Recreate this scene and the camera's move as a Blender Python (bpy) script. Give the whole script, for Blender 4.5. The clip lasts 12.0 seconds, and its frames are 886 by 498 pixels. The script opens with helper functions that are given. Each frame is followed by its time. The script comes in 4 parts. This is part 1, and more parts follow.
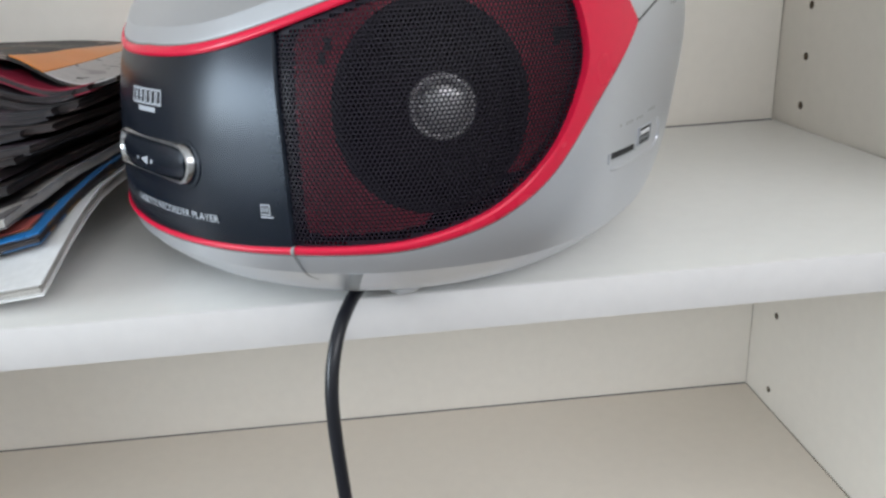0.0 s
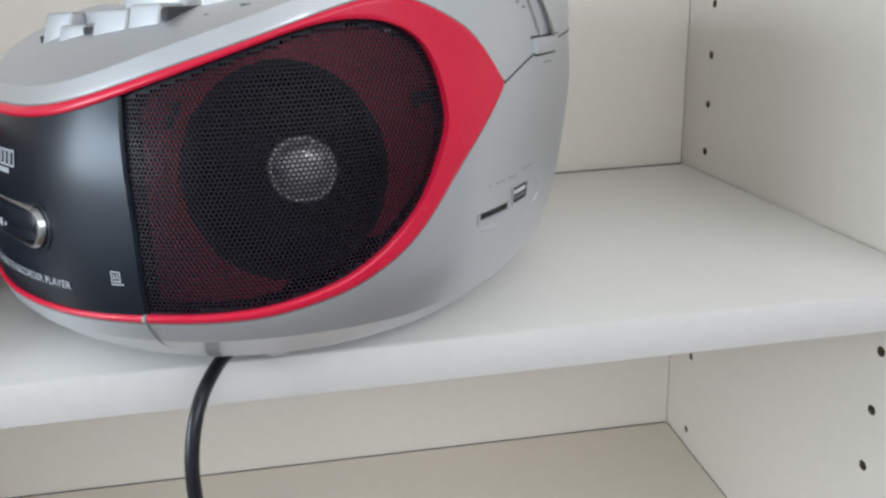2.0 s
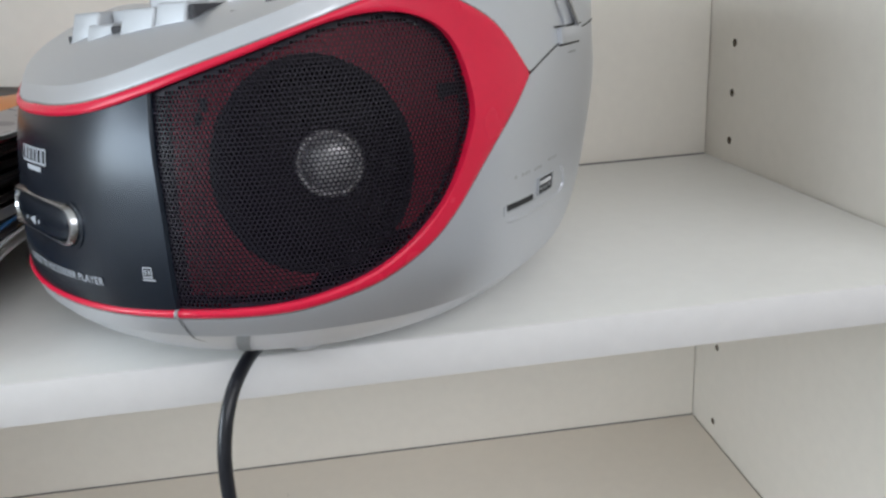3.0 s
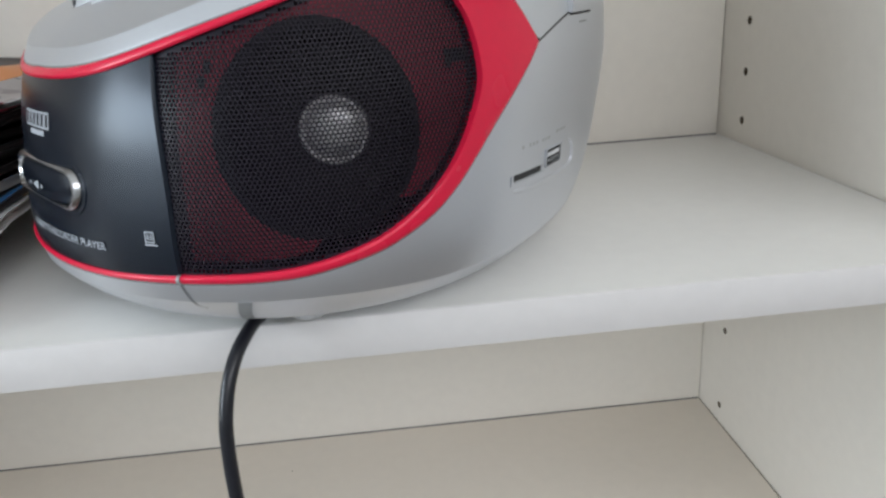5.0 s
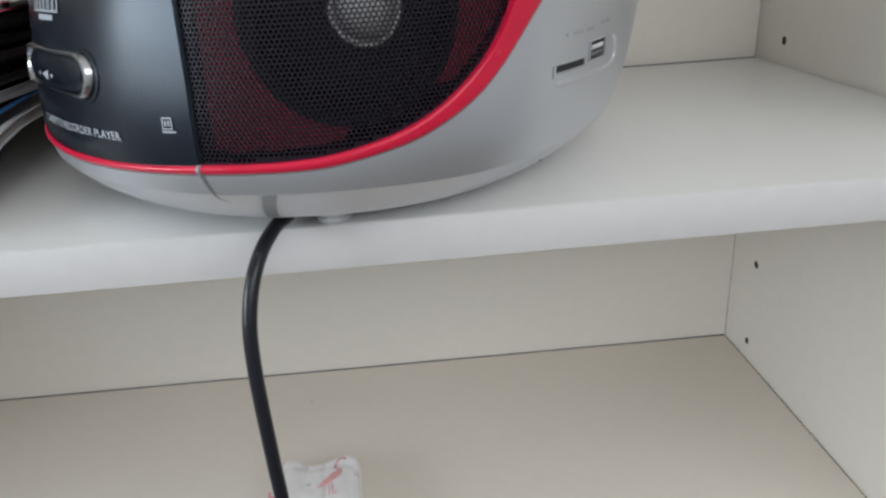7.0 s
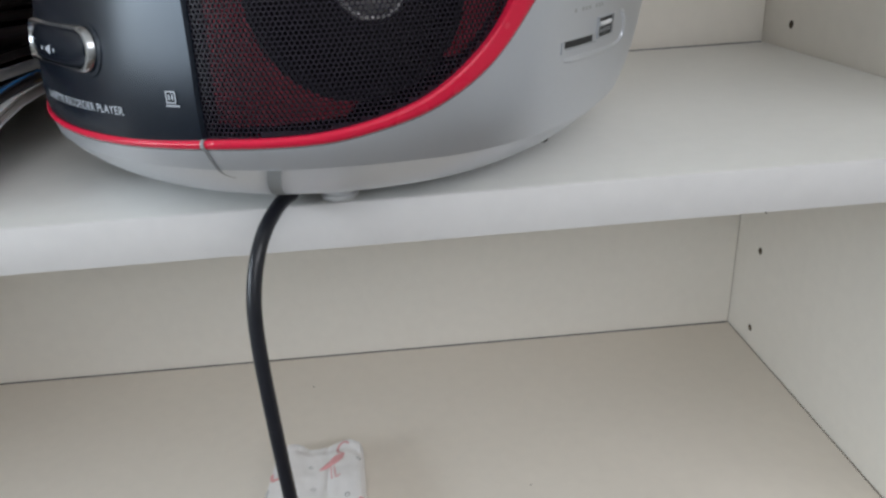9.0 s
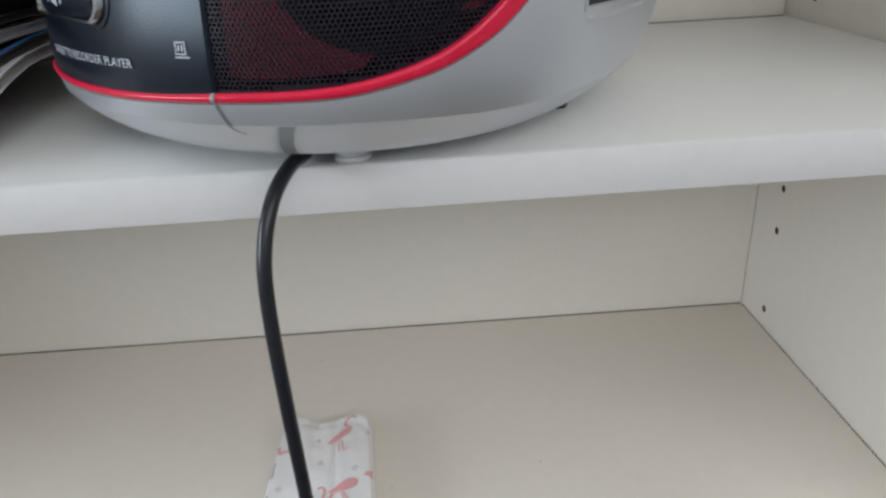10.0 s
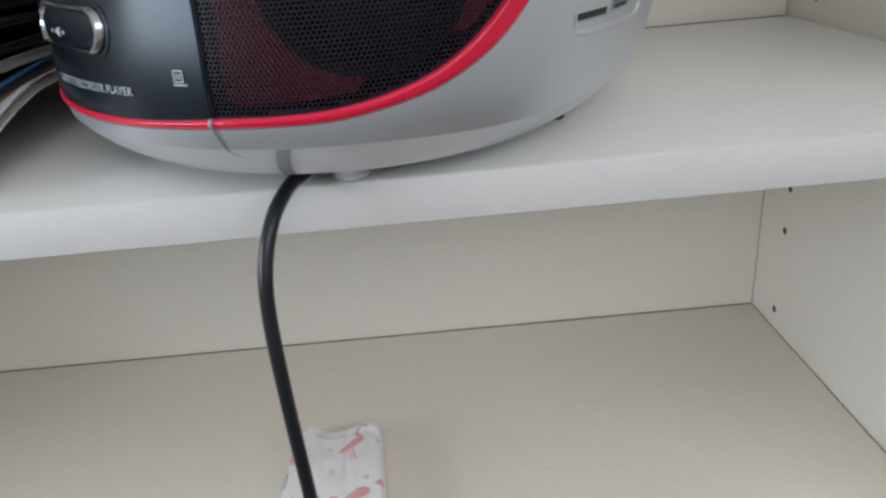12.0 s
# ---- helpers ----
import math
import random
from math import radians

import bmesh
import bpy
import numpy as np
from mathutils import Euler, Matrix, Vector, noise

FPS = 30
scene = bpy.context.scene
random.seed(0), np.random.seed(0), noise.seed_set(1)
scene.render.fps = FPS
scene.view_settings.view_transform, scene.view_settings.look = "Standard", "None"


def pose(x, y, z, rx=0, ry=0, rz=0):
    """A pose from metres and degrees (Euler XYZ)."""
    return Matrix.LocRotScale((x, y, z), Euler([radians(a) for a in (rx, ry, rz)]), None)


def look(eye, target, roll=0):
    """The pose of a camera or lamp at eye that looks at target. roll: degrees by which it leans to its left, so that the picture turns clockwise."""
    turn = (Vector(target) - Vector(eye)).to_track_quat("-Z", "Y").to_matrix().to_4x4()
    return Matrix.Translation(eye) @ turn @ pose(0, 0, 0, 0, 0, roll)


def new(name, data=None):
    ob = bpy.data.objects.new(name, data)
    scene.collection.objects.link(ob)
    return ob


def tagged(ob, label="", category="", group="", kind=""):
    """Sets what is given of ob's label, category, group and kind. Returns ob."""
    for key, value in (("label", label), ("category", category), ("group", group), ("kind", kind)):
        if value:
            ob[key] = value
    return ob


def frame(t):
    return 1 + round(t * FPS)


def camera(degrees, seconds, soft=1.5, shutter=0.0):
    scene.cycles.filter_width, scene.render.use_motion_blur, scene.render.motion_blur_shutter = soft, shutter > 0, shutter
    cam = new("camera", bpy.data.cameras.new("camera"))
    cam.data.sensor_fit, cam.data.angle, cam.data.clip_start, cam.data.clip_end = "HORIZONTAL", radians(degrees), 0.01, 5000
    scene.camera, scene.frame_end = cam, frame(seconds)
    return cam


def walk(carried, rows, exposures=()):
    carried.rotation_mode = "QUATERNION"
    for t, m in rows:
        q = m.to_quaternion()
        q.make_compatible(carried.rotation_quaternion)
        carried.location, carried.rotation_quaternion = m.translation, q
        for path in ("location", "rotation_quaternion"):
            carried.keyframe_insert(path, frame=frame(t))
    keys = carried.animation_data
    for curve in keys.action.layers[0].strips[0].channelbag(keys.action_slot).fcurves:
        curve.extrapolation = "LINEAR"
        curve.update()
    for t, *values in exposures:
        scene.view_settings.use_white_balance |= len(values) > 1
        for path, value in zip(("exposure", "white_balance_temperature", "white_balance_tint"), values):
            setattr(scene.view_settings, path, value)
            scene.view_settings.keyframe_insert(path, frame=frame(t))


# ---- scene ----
cam = camera(63.3, 12.0, soft=2.6, shutter=0.4)
PATH = [
    (0, (-0.269, -0.497, 0.109), (-0.17, 1.372, -0.597), -3.8),
    (0.5, (-0.258, -0.494, 0.115), (-0.114, 1.369, -0.599), -4.2),
    (1, (-0.24, -0.49, 0.121), (-0.002, 1.378, -0.554), -4.9),
    (1.5, (-0.238, -0.493, 0.117), (0.011, 1.381, -0.535), -3.2),
    (2, (-0.237, -0.493, 0.117), (-0.017, 1.389, -0.522), -3.0),
    (2.5, (-0.238, -0.493, 0.118), (-0.046, 1.391, -0.524), -3.6),
    (3, (-0.24, -0.493, 0.116), (-0.072, 1.392, -0.531), -4.3),
    (3.2, (-0.242, -0.495, 0.116), (-0.058, 1.393, -0.519), -4.0),
    (5, (-0.239, -0.492, 0.11), (-0.099, 1.382, -0.573), -3.8),
    (5.5, (-0.241, -0.49, 0.105), (-0.107, 1.375, -0.604), -3.7),
    (6, (-0.236, -0.486, 0.101), (-0.102, 1.369, -0.636), -4.3),
    (6.5, (-0.246, -0.485, 0.093), (-0.133, 1.356, -0.679), -3.5),
    (7, (-0.247, -0.484, 0.088), (-0.152, 1.347, -0.709), -3.8),
    (7.5, (-0.249, -0.484, 0.086), (-0.156, 1.343, -0.724), -3.6),
    (9.5, (-0.249, -0.483, 0.081), (-0.158, 1.333, -0.753), -3.6),
    (10, (-0.252, -0.48, 0.075), (-0.182, 1.325, -0.784), -3.1),
    (10.5, (-0.259, -0.483, 0.074), (-0.228, 1.314, -0.804), -3.8),
    (11, (-0.251, -0.481, 0.074), (-0.211, 1.311, -0.814), -4.3),
    (11.5, (-0.253, -0.484, 0.078), (-0.238, 1.319, -0.788), -5.3),
    (12, (-0.246, -0.482, 0.08), (-0.219, 1.327, -0.771), -5.0),
]
EXPOSURES = [(0, 0.58), (1, 0.53), (2.5, 0.45), (5, 0.42), (6, 0.38), (6.5, 0.31), (9.5, 0.21), (12, 0.21)]
walk(cam, [(t, look(eye, target, roll)) for t, eye, target, roll in PATH], EXPOSURES)


# ---- world and light ----
world = bpy.data.worlds.new("world")
scene.world = world
world.use_nodes = True
sky = world.node_tree.nodes.new("ShaderNodeTexSky")
sky.sky_type, sky.sun_disc = "NISHITA", False
sky.sun_elevation, sky.sun_rotation = radians(38), radians(200)
bg = world.node_tree.nodes["Background"]
bg.inputs["Strength"].default_value = 0.10
world.node_tree.links.new(sky.outputs["Color"], bg.inputs["Color"])


def area_lamp(name, matrix, sx, sy, watts, color):
    data = bpy.data.lights.new(name, "AREA")
    data.shape, data.size, data.size_y, data.energy, data.color = "RECTANGLE", sx, sy, watts, color
    ob = new(name, data)
    ob.matrix_world = matrix
    return ob


# daylight in the two openings of the window wall
area_lamp("tall_window_light", look((-1.88, -0.86, 0.36), (0.0, -0.86, 0.36)), 1.30, 0.46, 17.0, (0.81, 0.915, 1.0))
area_lamp("window_light", look((0.50, -1.72, 0.97), (0.0, 0.0, 0.0)), 1.88, 0.72, 11.3, (0.975, 0.98, 0.985))



# ---- materials ----
def material(name, color, rough=0.5, metal=0.0, var=0.06, scale=60.0, bump=0.0, bscale=400.0, coat=0.0, spots=None, spec=0.5, rvar=0.08):
    m = bpy.data.materials.new(name)
    m.use_nodes = True
    nt = m.node_tree
    b = nt.nodes["Principled BSDF"]
    b.inputs["Metallic"].default_value = metal
    b.inputs["Specular IOR Level"].default_value = spec
    b.inputs["Coat Weight"].default_value = coat
    b.inputs["Coat Roughness"].default_value = 0.12
    co = nt.nodes.new("ShaderNodeTexCoord")
    big = nt.nodes.new("ShaderNodeTexNoise")
    big.inputs["Scale"].default_value, big.inputs["Detail"].default_value = scale * 0.15, 3.0
    fine = nt.nodes.new("ShaderNodeTexNoise")
    fine.inputs["Scale"].default_value, fine.inputs["Detail"].default_value = scale * 4.0, 4.0
    add = nt.nodes.new("ShaderNodeMath")
    add.operation = "ADD"
    nt.links.new(co.outputs["Object"], big.inputs["Vector"])
    nt.links.new(co.outputs["Object"], fine.inputs["Vector"])
    nt.links.new(big.outputs["Fac"], add.inputs[0])
    nt.links.new(fine.outputs["Fac"], add.inputs[1])
    ramp = nt.nodes.new("ShaderNodeMapRange")
    ramp.inputs["From Min"].default_value, ramp.inputs["From Max"].default_value = 0.6, 1.4
    ramp.inputs["To Min"].default_value, ramp.inputs["To Max"].default_value = 1 - var, 1 + var
    nt.links.new(add.outputs[0], ramp.inputs["Value"])
    mul = nt.nodes.new("ShaderNodeVectorMath")
    mul.operation = "SCALE"
    mul.inputs[0].default_value = color
    nt.links.new(ramp.outputs[0], mul.inputs["Scale"])
    out = mul.outputs[0]
    if spots:
        v = nt.nodes.new("ShaderNodeTexNoise")
        v.inputs["Scale"].default_value, v.inputs["Detail"].default_value = spots[1], 2.0
        nt.links.new(co.outputs["Object"], v.inputs["Vector"])
        step = nt.nodes.new("ShaderNodeMapRange")
        step.inputs["From Min"].default_value, step.inputs["From Max"].default_value = spots[2], spots[2] + 0.04
        nt.links.new(v.outputs["Fac"], step.inputs["Value"])
        mix = nt.nodes.new("ShaderNodeMix")
        mix.data_type = "RGBA"
        nt.links.new(step.outputs[0], mix.inputs["Factor"])
        nt.links.new(out, mix.inputs["A"])
        mix.inputs["B"].default_value = (*spots[0], 1)
        out = mix.outputs["Result"]
    nt.links.new(out, b.inputs["Base Color"])
    rr = nt.nodes.new("ShaderNodeMapRange")
    rr.inputs["From Min"].default_value, rr.inputs["From Max"].default_value = 0.3, 0.7
    rr.inputs["To Min"].default_value, rr.inputs["To Max"].default_value = max(rough - rvar, 0.02), rough + rvar
    nt.links.new(big.outputs["Fac"], rr.inputs["Value"])
    nt.links.new(rr.outputs[0], b.inputs["Roughness"])
    if bump:
        n = nt.nodes.new("ShaderNodeTexNoise")
        n.inputs["Scale"].default_value, n.inputs["Detail"].default_value = bscale, 3.0
        nt.links.new(co.outputs["Object"], n.inputs["Vector"])
        bp = nt.nodes.new("ShaderNodeBump")
        bp.inputs["Strength"].default_value, bp.inputs["Distance"].default_value = bump, 0.0004
        nt.links.new(n.outputs["Fac"], bp.inputs["Height"])
        nt.links.new(bp.outputs["Normal"], b.inputs["Normal"])
    return m


M_LAM = material("cream_laminate", (0.80, 0.75, 0.682), 0.42, var=0.03, scale=30, bump=0.12, bscale=900)
M_SHELF = material("white_laminate", (0.805, 0.795, 0.765), 0.38, var=0.025, scale=30, bump=0.10, bscale=900)
# cream laminate lightened in colour, making up for light missing on the lower shelf
M_LOWER_LIT = material("brightened_cream_laminate", (0.885, 0.815, 0.728), 0.36, var=0.025, scale=30, bump=0.10, bscale=900)
M_EDGE = material("edge_band", (0.755, 0.73, 0.72), 0.35, var=0.03, scale=40, bump=0.15, bscale=300)
M_HOLE = material("drilled_chipboard", (0.16, 0.12, 0.08), 0.9, var=0.3, scale=300)
M_SILVER = material("silver_paint", (0.625, 0.64, 0.675), 0.34, metal=0.7, var=0.015, scale=200, rvar=0.015)
M_KEY = material("key_silver", (0.46, 0.475, 0.50), 0.45, metal=0.35, var=0.02, scale=200)
M_RED = material("red_gloss", (0.73, 0.014, 0.056), 0.24, var=0.03, scale=100, spec=0.36)
# bluish base and specular tint paint a cool window sheen onto the panel
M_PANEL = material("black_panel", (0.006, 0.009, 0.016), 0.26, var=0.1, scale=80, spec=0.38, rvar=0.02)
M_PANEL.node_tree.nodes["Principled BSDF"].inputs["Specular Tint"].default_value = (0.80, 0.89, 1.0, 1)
M_GRILLE = material("black_mesh", (0.014, 0.0105, 0.018), 0.46, var=0.1, scale=200, spec=0.20)
M_BACKRED = material("red_backing", (0.55, 0.034, 0.070), 0.5, var=0.08, scale=80)
M_CONE = material("speaker_cone", (0.008, 0.008, 0.009), 0.8, var=0.2, scale=200)
M_CAP = material("dust_cap", (0.96, 0.93, 0.94), 0.30, metal=0.6, var=0.05, scale=200)
M_CHROME = material("chrome", (0.55, 0.56, 0.58), 0.20, metal=1.0, var=0.02, scale=100, rvar=0.03)
M_DARK = material("dark_gap", (0.02, 0.02, 0.02), 0.6, var=0.1)
M_INK = material("white_ink", (0.44, 0.46, 0.50), 0.5, var=0.05, scale=400)
M_GREY = material("grey_ink", (0.30, 0.31, 0.32), 0.5, var=0.05, scale=400)
M_MARK = material("faint_mark", (0.44, 0.45, 0.46), 0.5, var=0.05, scale=400)
M_RUBBER = material("grey_foot", (0.74, 0.74, 0.76), 0.28, var=0.05, scale=200)
M_SEAM = material("dark_seam", (0.16, 0.16, 0.165), 0.5, var=0.1, scale=200)
M_CORD = material("black_cord", (0.009, 0.0095, 0.015), 0.36, spec=0.45, var=0.15, scale=100, bump=0.05, bscale=600)
M_PAPER = material("bag_paper", (0.94, 0.915, 0.915), 0.6, var=0.03, scale=60, bump=0.3, bscale=120)
M_PINK = material("pink_print", (0.86, 0.44, 0.45), 0.65, var=0.12, scale=300)
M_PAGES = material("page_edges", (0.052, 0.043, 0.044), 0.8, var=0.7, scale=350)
M_PAGES_W = material("white_page_edges", (0.50, 0.48, 0.45), 0.8, var=0.3, scale=350)
M_WALL = material("room_plaster", (0.68, 0.68, 0.67), 0.8, var=0.03, scale=8, bump=0.2, bscale=120)
M_FLOOR = material("room_floor", (0.15, 0.115, 0.085), 0.45, var=0.2, scale=10)
M_CEIL = material("room_ceiling", (0.80, 0.79, 0.77), 0.85, var=0.02, scale=8)
M_RECESS = material("recess_grey", (0.055, 0.055, 0.06), 0.6, var=0.1, scale=200, spec=0.2)
M_CRUMB = material("crumb_brown", (0.22, 0.17, 0.13), 0.8, var=0.2)


# ---- mesh helpers ----
def part(name, bm, mat, parent=None, label="", smooth=True):
    me = bpy.data.meshes.new(name)
    bmesh.ops.recalc_face_normals(bm, faces=bm.faces)
    for f in bm.faces:
        f.smooth = smooth
    bm.to_mesh(me)
    bm.free()
    me.materials.append(mat)
    if smooth:
        me.set_sharp_from_angle(angle=radians(40))
    ob = new(name, me)
    if parent:
        ob.parent = parent
    if label:
        tagged(ob, label=label)
    return ob


def empty(name, place, label, category, group="", kind=""):
    ob = new(name)
    ob.empty_display_size = 0.02
    ob.location = place
    return tagged(ob, label, category, group, kind)


def box(x0, x1, y0, y1, z0, z1, bevel=0.0, segs=2, bm=None):
    bm = bm or bmesh.new()
    vs = [bm.verts.new((x, y, z)) for x in (x0, x1) for y in (y0, y1) for z in (z0, z1)]
    quads = ((0, 1, 3, 2), (4, 6, 7, 5), (0, 4, 5, 1), (2, 3, 7, 6), (0, 2, 6, 4), (1, 5, 7, 3))
    fs = [bm.faces.new([vs[i] for i in q]) for q in quads]
    if bevel:
        es = list({e for f in fs for e in f.edges})
        bmesh.ops.bevel(bm, geom=es, offset=bevel, segments=segs, affect="EDGES", profile=0.5)
    return bm


def moved(bm, m):
    bmesh.ops.transform(bm, matrix=m, verts=bm.verts)
    return bm


def grid_solid(nu, nv, outer, inner, bm=None, closed=False):
    """A solid sheet: outer(i, j) and inner(i, j) give its two faces. closed: the columns run round in a ring."""
    bm = bm or bmesh.new()
    a = [[bm.verts.new(outer(i, j)) for j in range(nv)] for i in range(nu)]
    b = [[bm.verts.new(inner(i, j)) for j in range(nv)] for i in range(nu)]
    n = nu if closed else nu - 1
    for i in range(n):
        k = (i + 1) % nu
        for j in range(nv - 1):
            bm.faces.new((a[i][j], a[k][j], a[k][j + 1], a[i][j + 1]))
            bm.faces.new((b[i][j], b[i][j + 1], b[k][j + 1], b[k][j]))
        bm.faces.new((a[i][0], b[i][0], b[k][0], a[k][0]))
        bm.faces.new((a[i][-1], a[k][-1], b[k][-1], b[i][-1]))
    if not closed:
        for j in range(nv - 1):
            bm.faces.new((a[0][j], a[0][j + 1], b[0][j + 1], b[0][j]))
            bm.faces.new((a[-1][j], b[-1][j], b[-1][j + 1], a[-1][j + 1]))
    return bm


def lathe(profile, segs, centre=(0, 0, 0), bm=None):
    """Profile of (radius, z) turned about z; closed by caps where the radius is not zero."""
    bm = bm or bmesh.new()
    rings = []
    for r, z in profile:
        rings.append([bm.verts.new((centre[0] + r * math.cos(2 * math.pi * i / segs), centre[1] + r * math.sin(2 * math.pi * i / segs), centre[2] + z)) for i in range(segs)])
    for p, q in zip(rings, rings[1:]):
        for i in range(segs):
            bm.faces.new((p[i], p[(i + 1) % segs], q[(i + 1) % segs], q[i]))
    bm.faces.new(rings[0][::-1])
    bm.faces.new(rings[-1])
    return bm


def tube(points, radius, segs=12, flat=1.0, bm=None):
    bm = bm or bmesh.new()
    pts = [Vector(p) for p in points]
    rings = []
    for i, p in enumerate(pts):
        d = (pts[min(i + 1, len(pts) - 1)] - pts[max(i - 1, 0)]).normalized()
        side = d.cross(Vector((0.02, 1, 0.03))).normalized()
        up = side.cross(d).normalized()
        rings.append([bm.verts.new(p + side * radius * math.cos(2 * math.pi * k / segs) + up * radius * flat * math.sin(2 * math.pi * k / segs)) for k in range(segs)])
    for a, b in zip(rings, rings[1:]):
        for k in range(segs):
            bm.faces.new((a[k], a[(k + 1) % segs], b[(k + 1) % segs], b[k]))
    bm.faces.new(rings[0][::-1])
    bm.faces.new(rings[-1])
    return bm


def smooth_path(knots, n):
    """Points along a Catmull-Rom line through the knots."""
    k = [Vector(p) for p in knots]
    k = [2 * k[0] - k[1]] + k + [2 * k[-1] - k[-2]]
    out = []
    for i in range(1, len(k) - 2):
        for j in range(n):
            t = j / n
            out.append(0.5 * (2 * k[i] + (k[i + 1] - k[i - 1]) * t + (2 * k[i - 1] - 5 * k[i] + 4 * k[i + 1] - k[i + 2]) * t * t + (3 * k[i] - 3 * k[i + 1] + k[i + 2] - k[i - 1]) * t ** 3))
    out.append(k[-2])
    return out


def spline(knots):
    """A natural cubic through (x, y) knots."""
    xk, yk = np.array([k[0] for k in knots], float), np.array([k[1] for k in knots], float)
    n, h = len(xk), np.diff(xk)
    a, r = np.zeros((n, n)), np.zeros(n)
    a[0, 0] = a[-1, -1] = 1
    for i in range(1, n - 1):
        a[i, i - 1], a[i, i], a[i, i + 1] = h[i - 1], 2 * (h[i - 1] + h[i]), h[i]
        r[i] = 6 * ((yk[i + 1] - yk[i]) / h[i] - (yk[i] - yk[i - 1]) / h[i - 1])
    m = np.linalg.solve(a, r)

    def at(x):
        x = min(max(x, xk[0]), xk[-1])
        i = min(max(int(np.searchsorted(xk, x)) - 1, 0), n - 2)
        p = (xk[i + 1] - x) / h[i]
        q = 1 - p
        return float(p * yk[i] + q * yk[i + 1] + ((p ** 3 - p) * m[i] + (q ** 3 - q) * m[i + 1]) * h[i] ** 2 / 6)
    return at


# ---- room round the bookcase ----
FLOOR_Z, CEIL_Z = -1.12, 1.40


def slab(name, x0, x1, y0, y1, z0, z1, mat, label, category):
    return tagged(part(name, box(x0, x1, y0, y1, z0, z1), mat, smooth=False), label, category, kind="structure")


slab("floor", -2.0, 1.6, -1.85, 0.12, FLOOR_Z - 0.1, FLOOR_Z, M_FLOOR, "brown wooden room floor below the bookcase", "floor")
slab("ceiling", -2.0, 1.6, -1.85, 0.12, CEIL_Z, CEIL_Z + 0.1, M_CEIL, "white painted room ceiling", "ceiling")
slab("wall_north", -1.9, 1.5, 0.03, 0.12, FLOOR_Z, CEIL_Z, M_WALL, "pale plaster wall behind the bookcase", "wall")
slab("wall_east", 1.5, 1.6, -1.85, 0.12, FLOOR_Z, CEIL_Z, M_WALL, "pale plaster side wall", "wall")


def wall_with_opening(name, along, a0, a1, t0, t1, o0, o1, oz0, oz1, label):
    bm = bmesh.new()
    for p, q, z0, z1 in ((a0, o0, FLOOR_Z, CEIL_Z), (o1, a1, FLOOR_Z, CEIL_Z), (o0, o1, FLOOR_Z, oz0), (o0, o1, oz1, CEIL_Z)):
        if q - p > 0.001 and z1 - z0 > 0.001:
            if along == "y":
                box(t0, t1, p, q, z0, z1, bm=bm)
            else:
                box(p, q, t0, t1, z0, z1, bm=bm)
    return tagged(part(name, bm, M_WALL, smooth=False), label, "wall", kind="structure")


wall_with_opening("wall_west", "y", -1.85, 0.12, -2.0, -1.9, -1.53, -0.19, 0.12, 0.60, "pale plaster wall with a tall window opening")
wall_with_opening("wall_south", "x", -1.9, 1.5, -1.85, -1.75, -0.46, 1.47, 0.58, 1.36, "pale plaster wall with a window opening")


# ---- bookcase ----
LEFT, FRONT, BACK = -0.764, -0.2525, 0.0
TH = 0.0168
LOW = -0.2168
bookcase = empty("bookcase", (0, 0, 0), "cream-white laminate bookcase with drilled side panels", "bookcase")


def drilled_panel(x_in, x_out, holes, radius=0.0026, depth=0.010):
    """A side panel whose inner face at x_in has round holes at the given (y, z)."""
    bm = bmesh.new()
    s = 1 if x_out > x_in else -1
    half = 0.005
    ys, zs = {FRONT, BACK + 0.006}, {FLOOR_Z, 0.74}
    for y, z in holes:
        ys |= {y - half, y + half}
        zs |= {z - half, z + half}
    ys, zs = sorted(ys), sorted(zs)
    marks = {(round(y - half, 5), round(z - half, 5)): (y, z) for y, z in holes}
    for y0, y1 in zip(ys, ys[1:]):
        for z0, z1 in zip(zs, zs[1:]):
            got = marks.get((round(y0, 5), round(z0, 5)))
            if not got:
                bm.faces.new([bm.verts.new((x_in, y, z)) for y, z in ((y0, z0), (y1, z0), (y1, z1), (y0, z1))])
                continue
            cy, cz = got
            n, sq, rim, deep = 16, [], [], []
            for k in range(n):
                a = 2 * math.pi * (k + 0.5) / n
                c, d = math.cos(a), math.sin(a)
                g = half / max(abs(c), abs(d))
                sq.append(bm.verts.new((x_in, cy + c * g, cz + d * g)))
                rim.append(bm.verts.new((x_in, cy + c * radius, cz + d * radius)))
                deep.append(bm.verts.new((x_in + s * depth, cy + c * radius, cz + d * radius)))
            for k in range(n):
                m = (k + 1) % n
                bm.faces.new((sq[k], sq[m], rim[m], rim[k]))
                bm.faces.new((rim[k], rim[m], deep[m], deep[k])).material_index = 1
            bm.faces.new(deep).material_index = 1
            for k in (1, 5, 9, 13):
                c = bm.verts.new((x_in, cy + (half if k in (1, 13) else -half), cz + (half if k in (1, 5) else -half)))
                bm.faces.new((sq[k], sq[k + 1], c)) if (sq[k].co - sq[k + 1].co).length > 1e-6 else None
    y0, y1, z0, z1 = FRONT, BACK + 0.006, FLOOR_Z, 0.74
    o = [bm.verts.new((x_out, y, z)) for y, z in ((y0, z0), (y1, z0), (y1, z1), (y0, z1))]
    n_ = [bm.verts.new((x_in, y, z)) for y, z in ((y0, z0), (y1, z0), (y1, z1), (y0, z1))]
    bm.faces.new(o)
    for k in range(4):
        bm.faces.new((o[k], o[(k + 1) % 4], n_[(k + 1) % 4], n_[k]))
    return bm


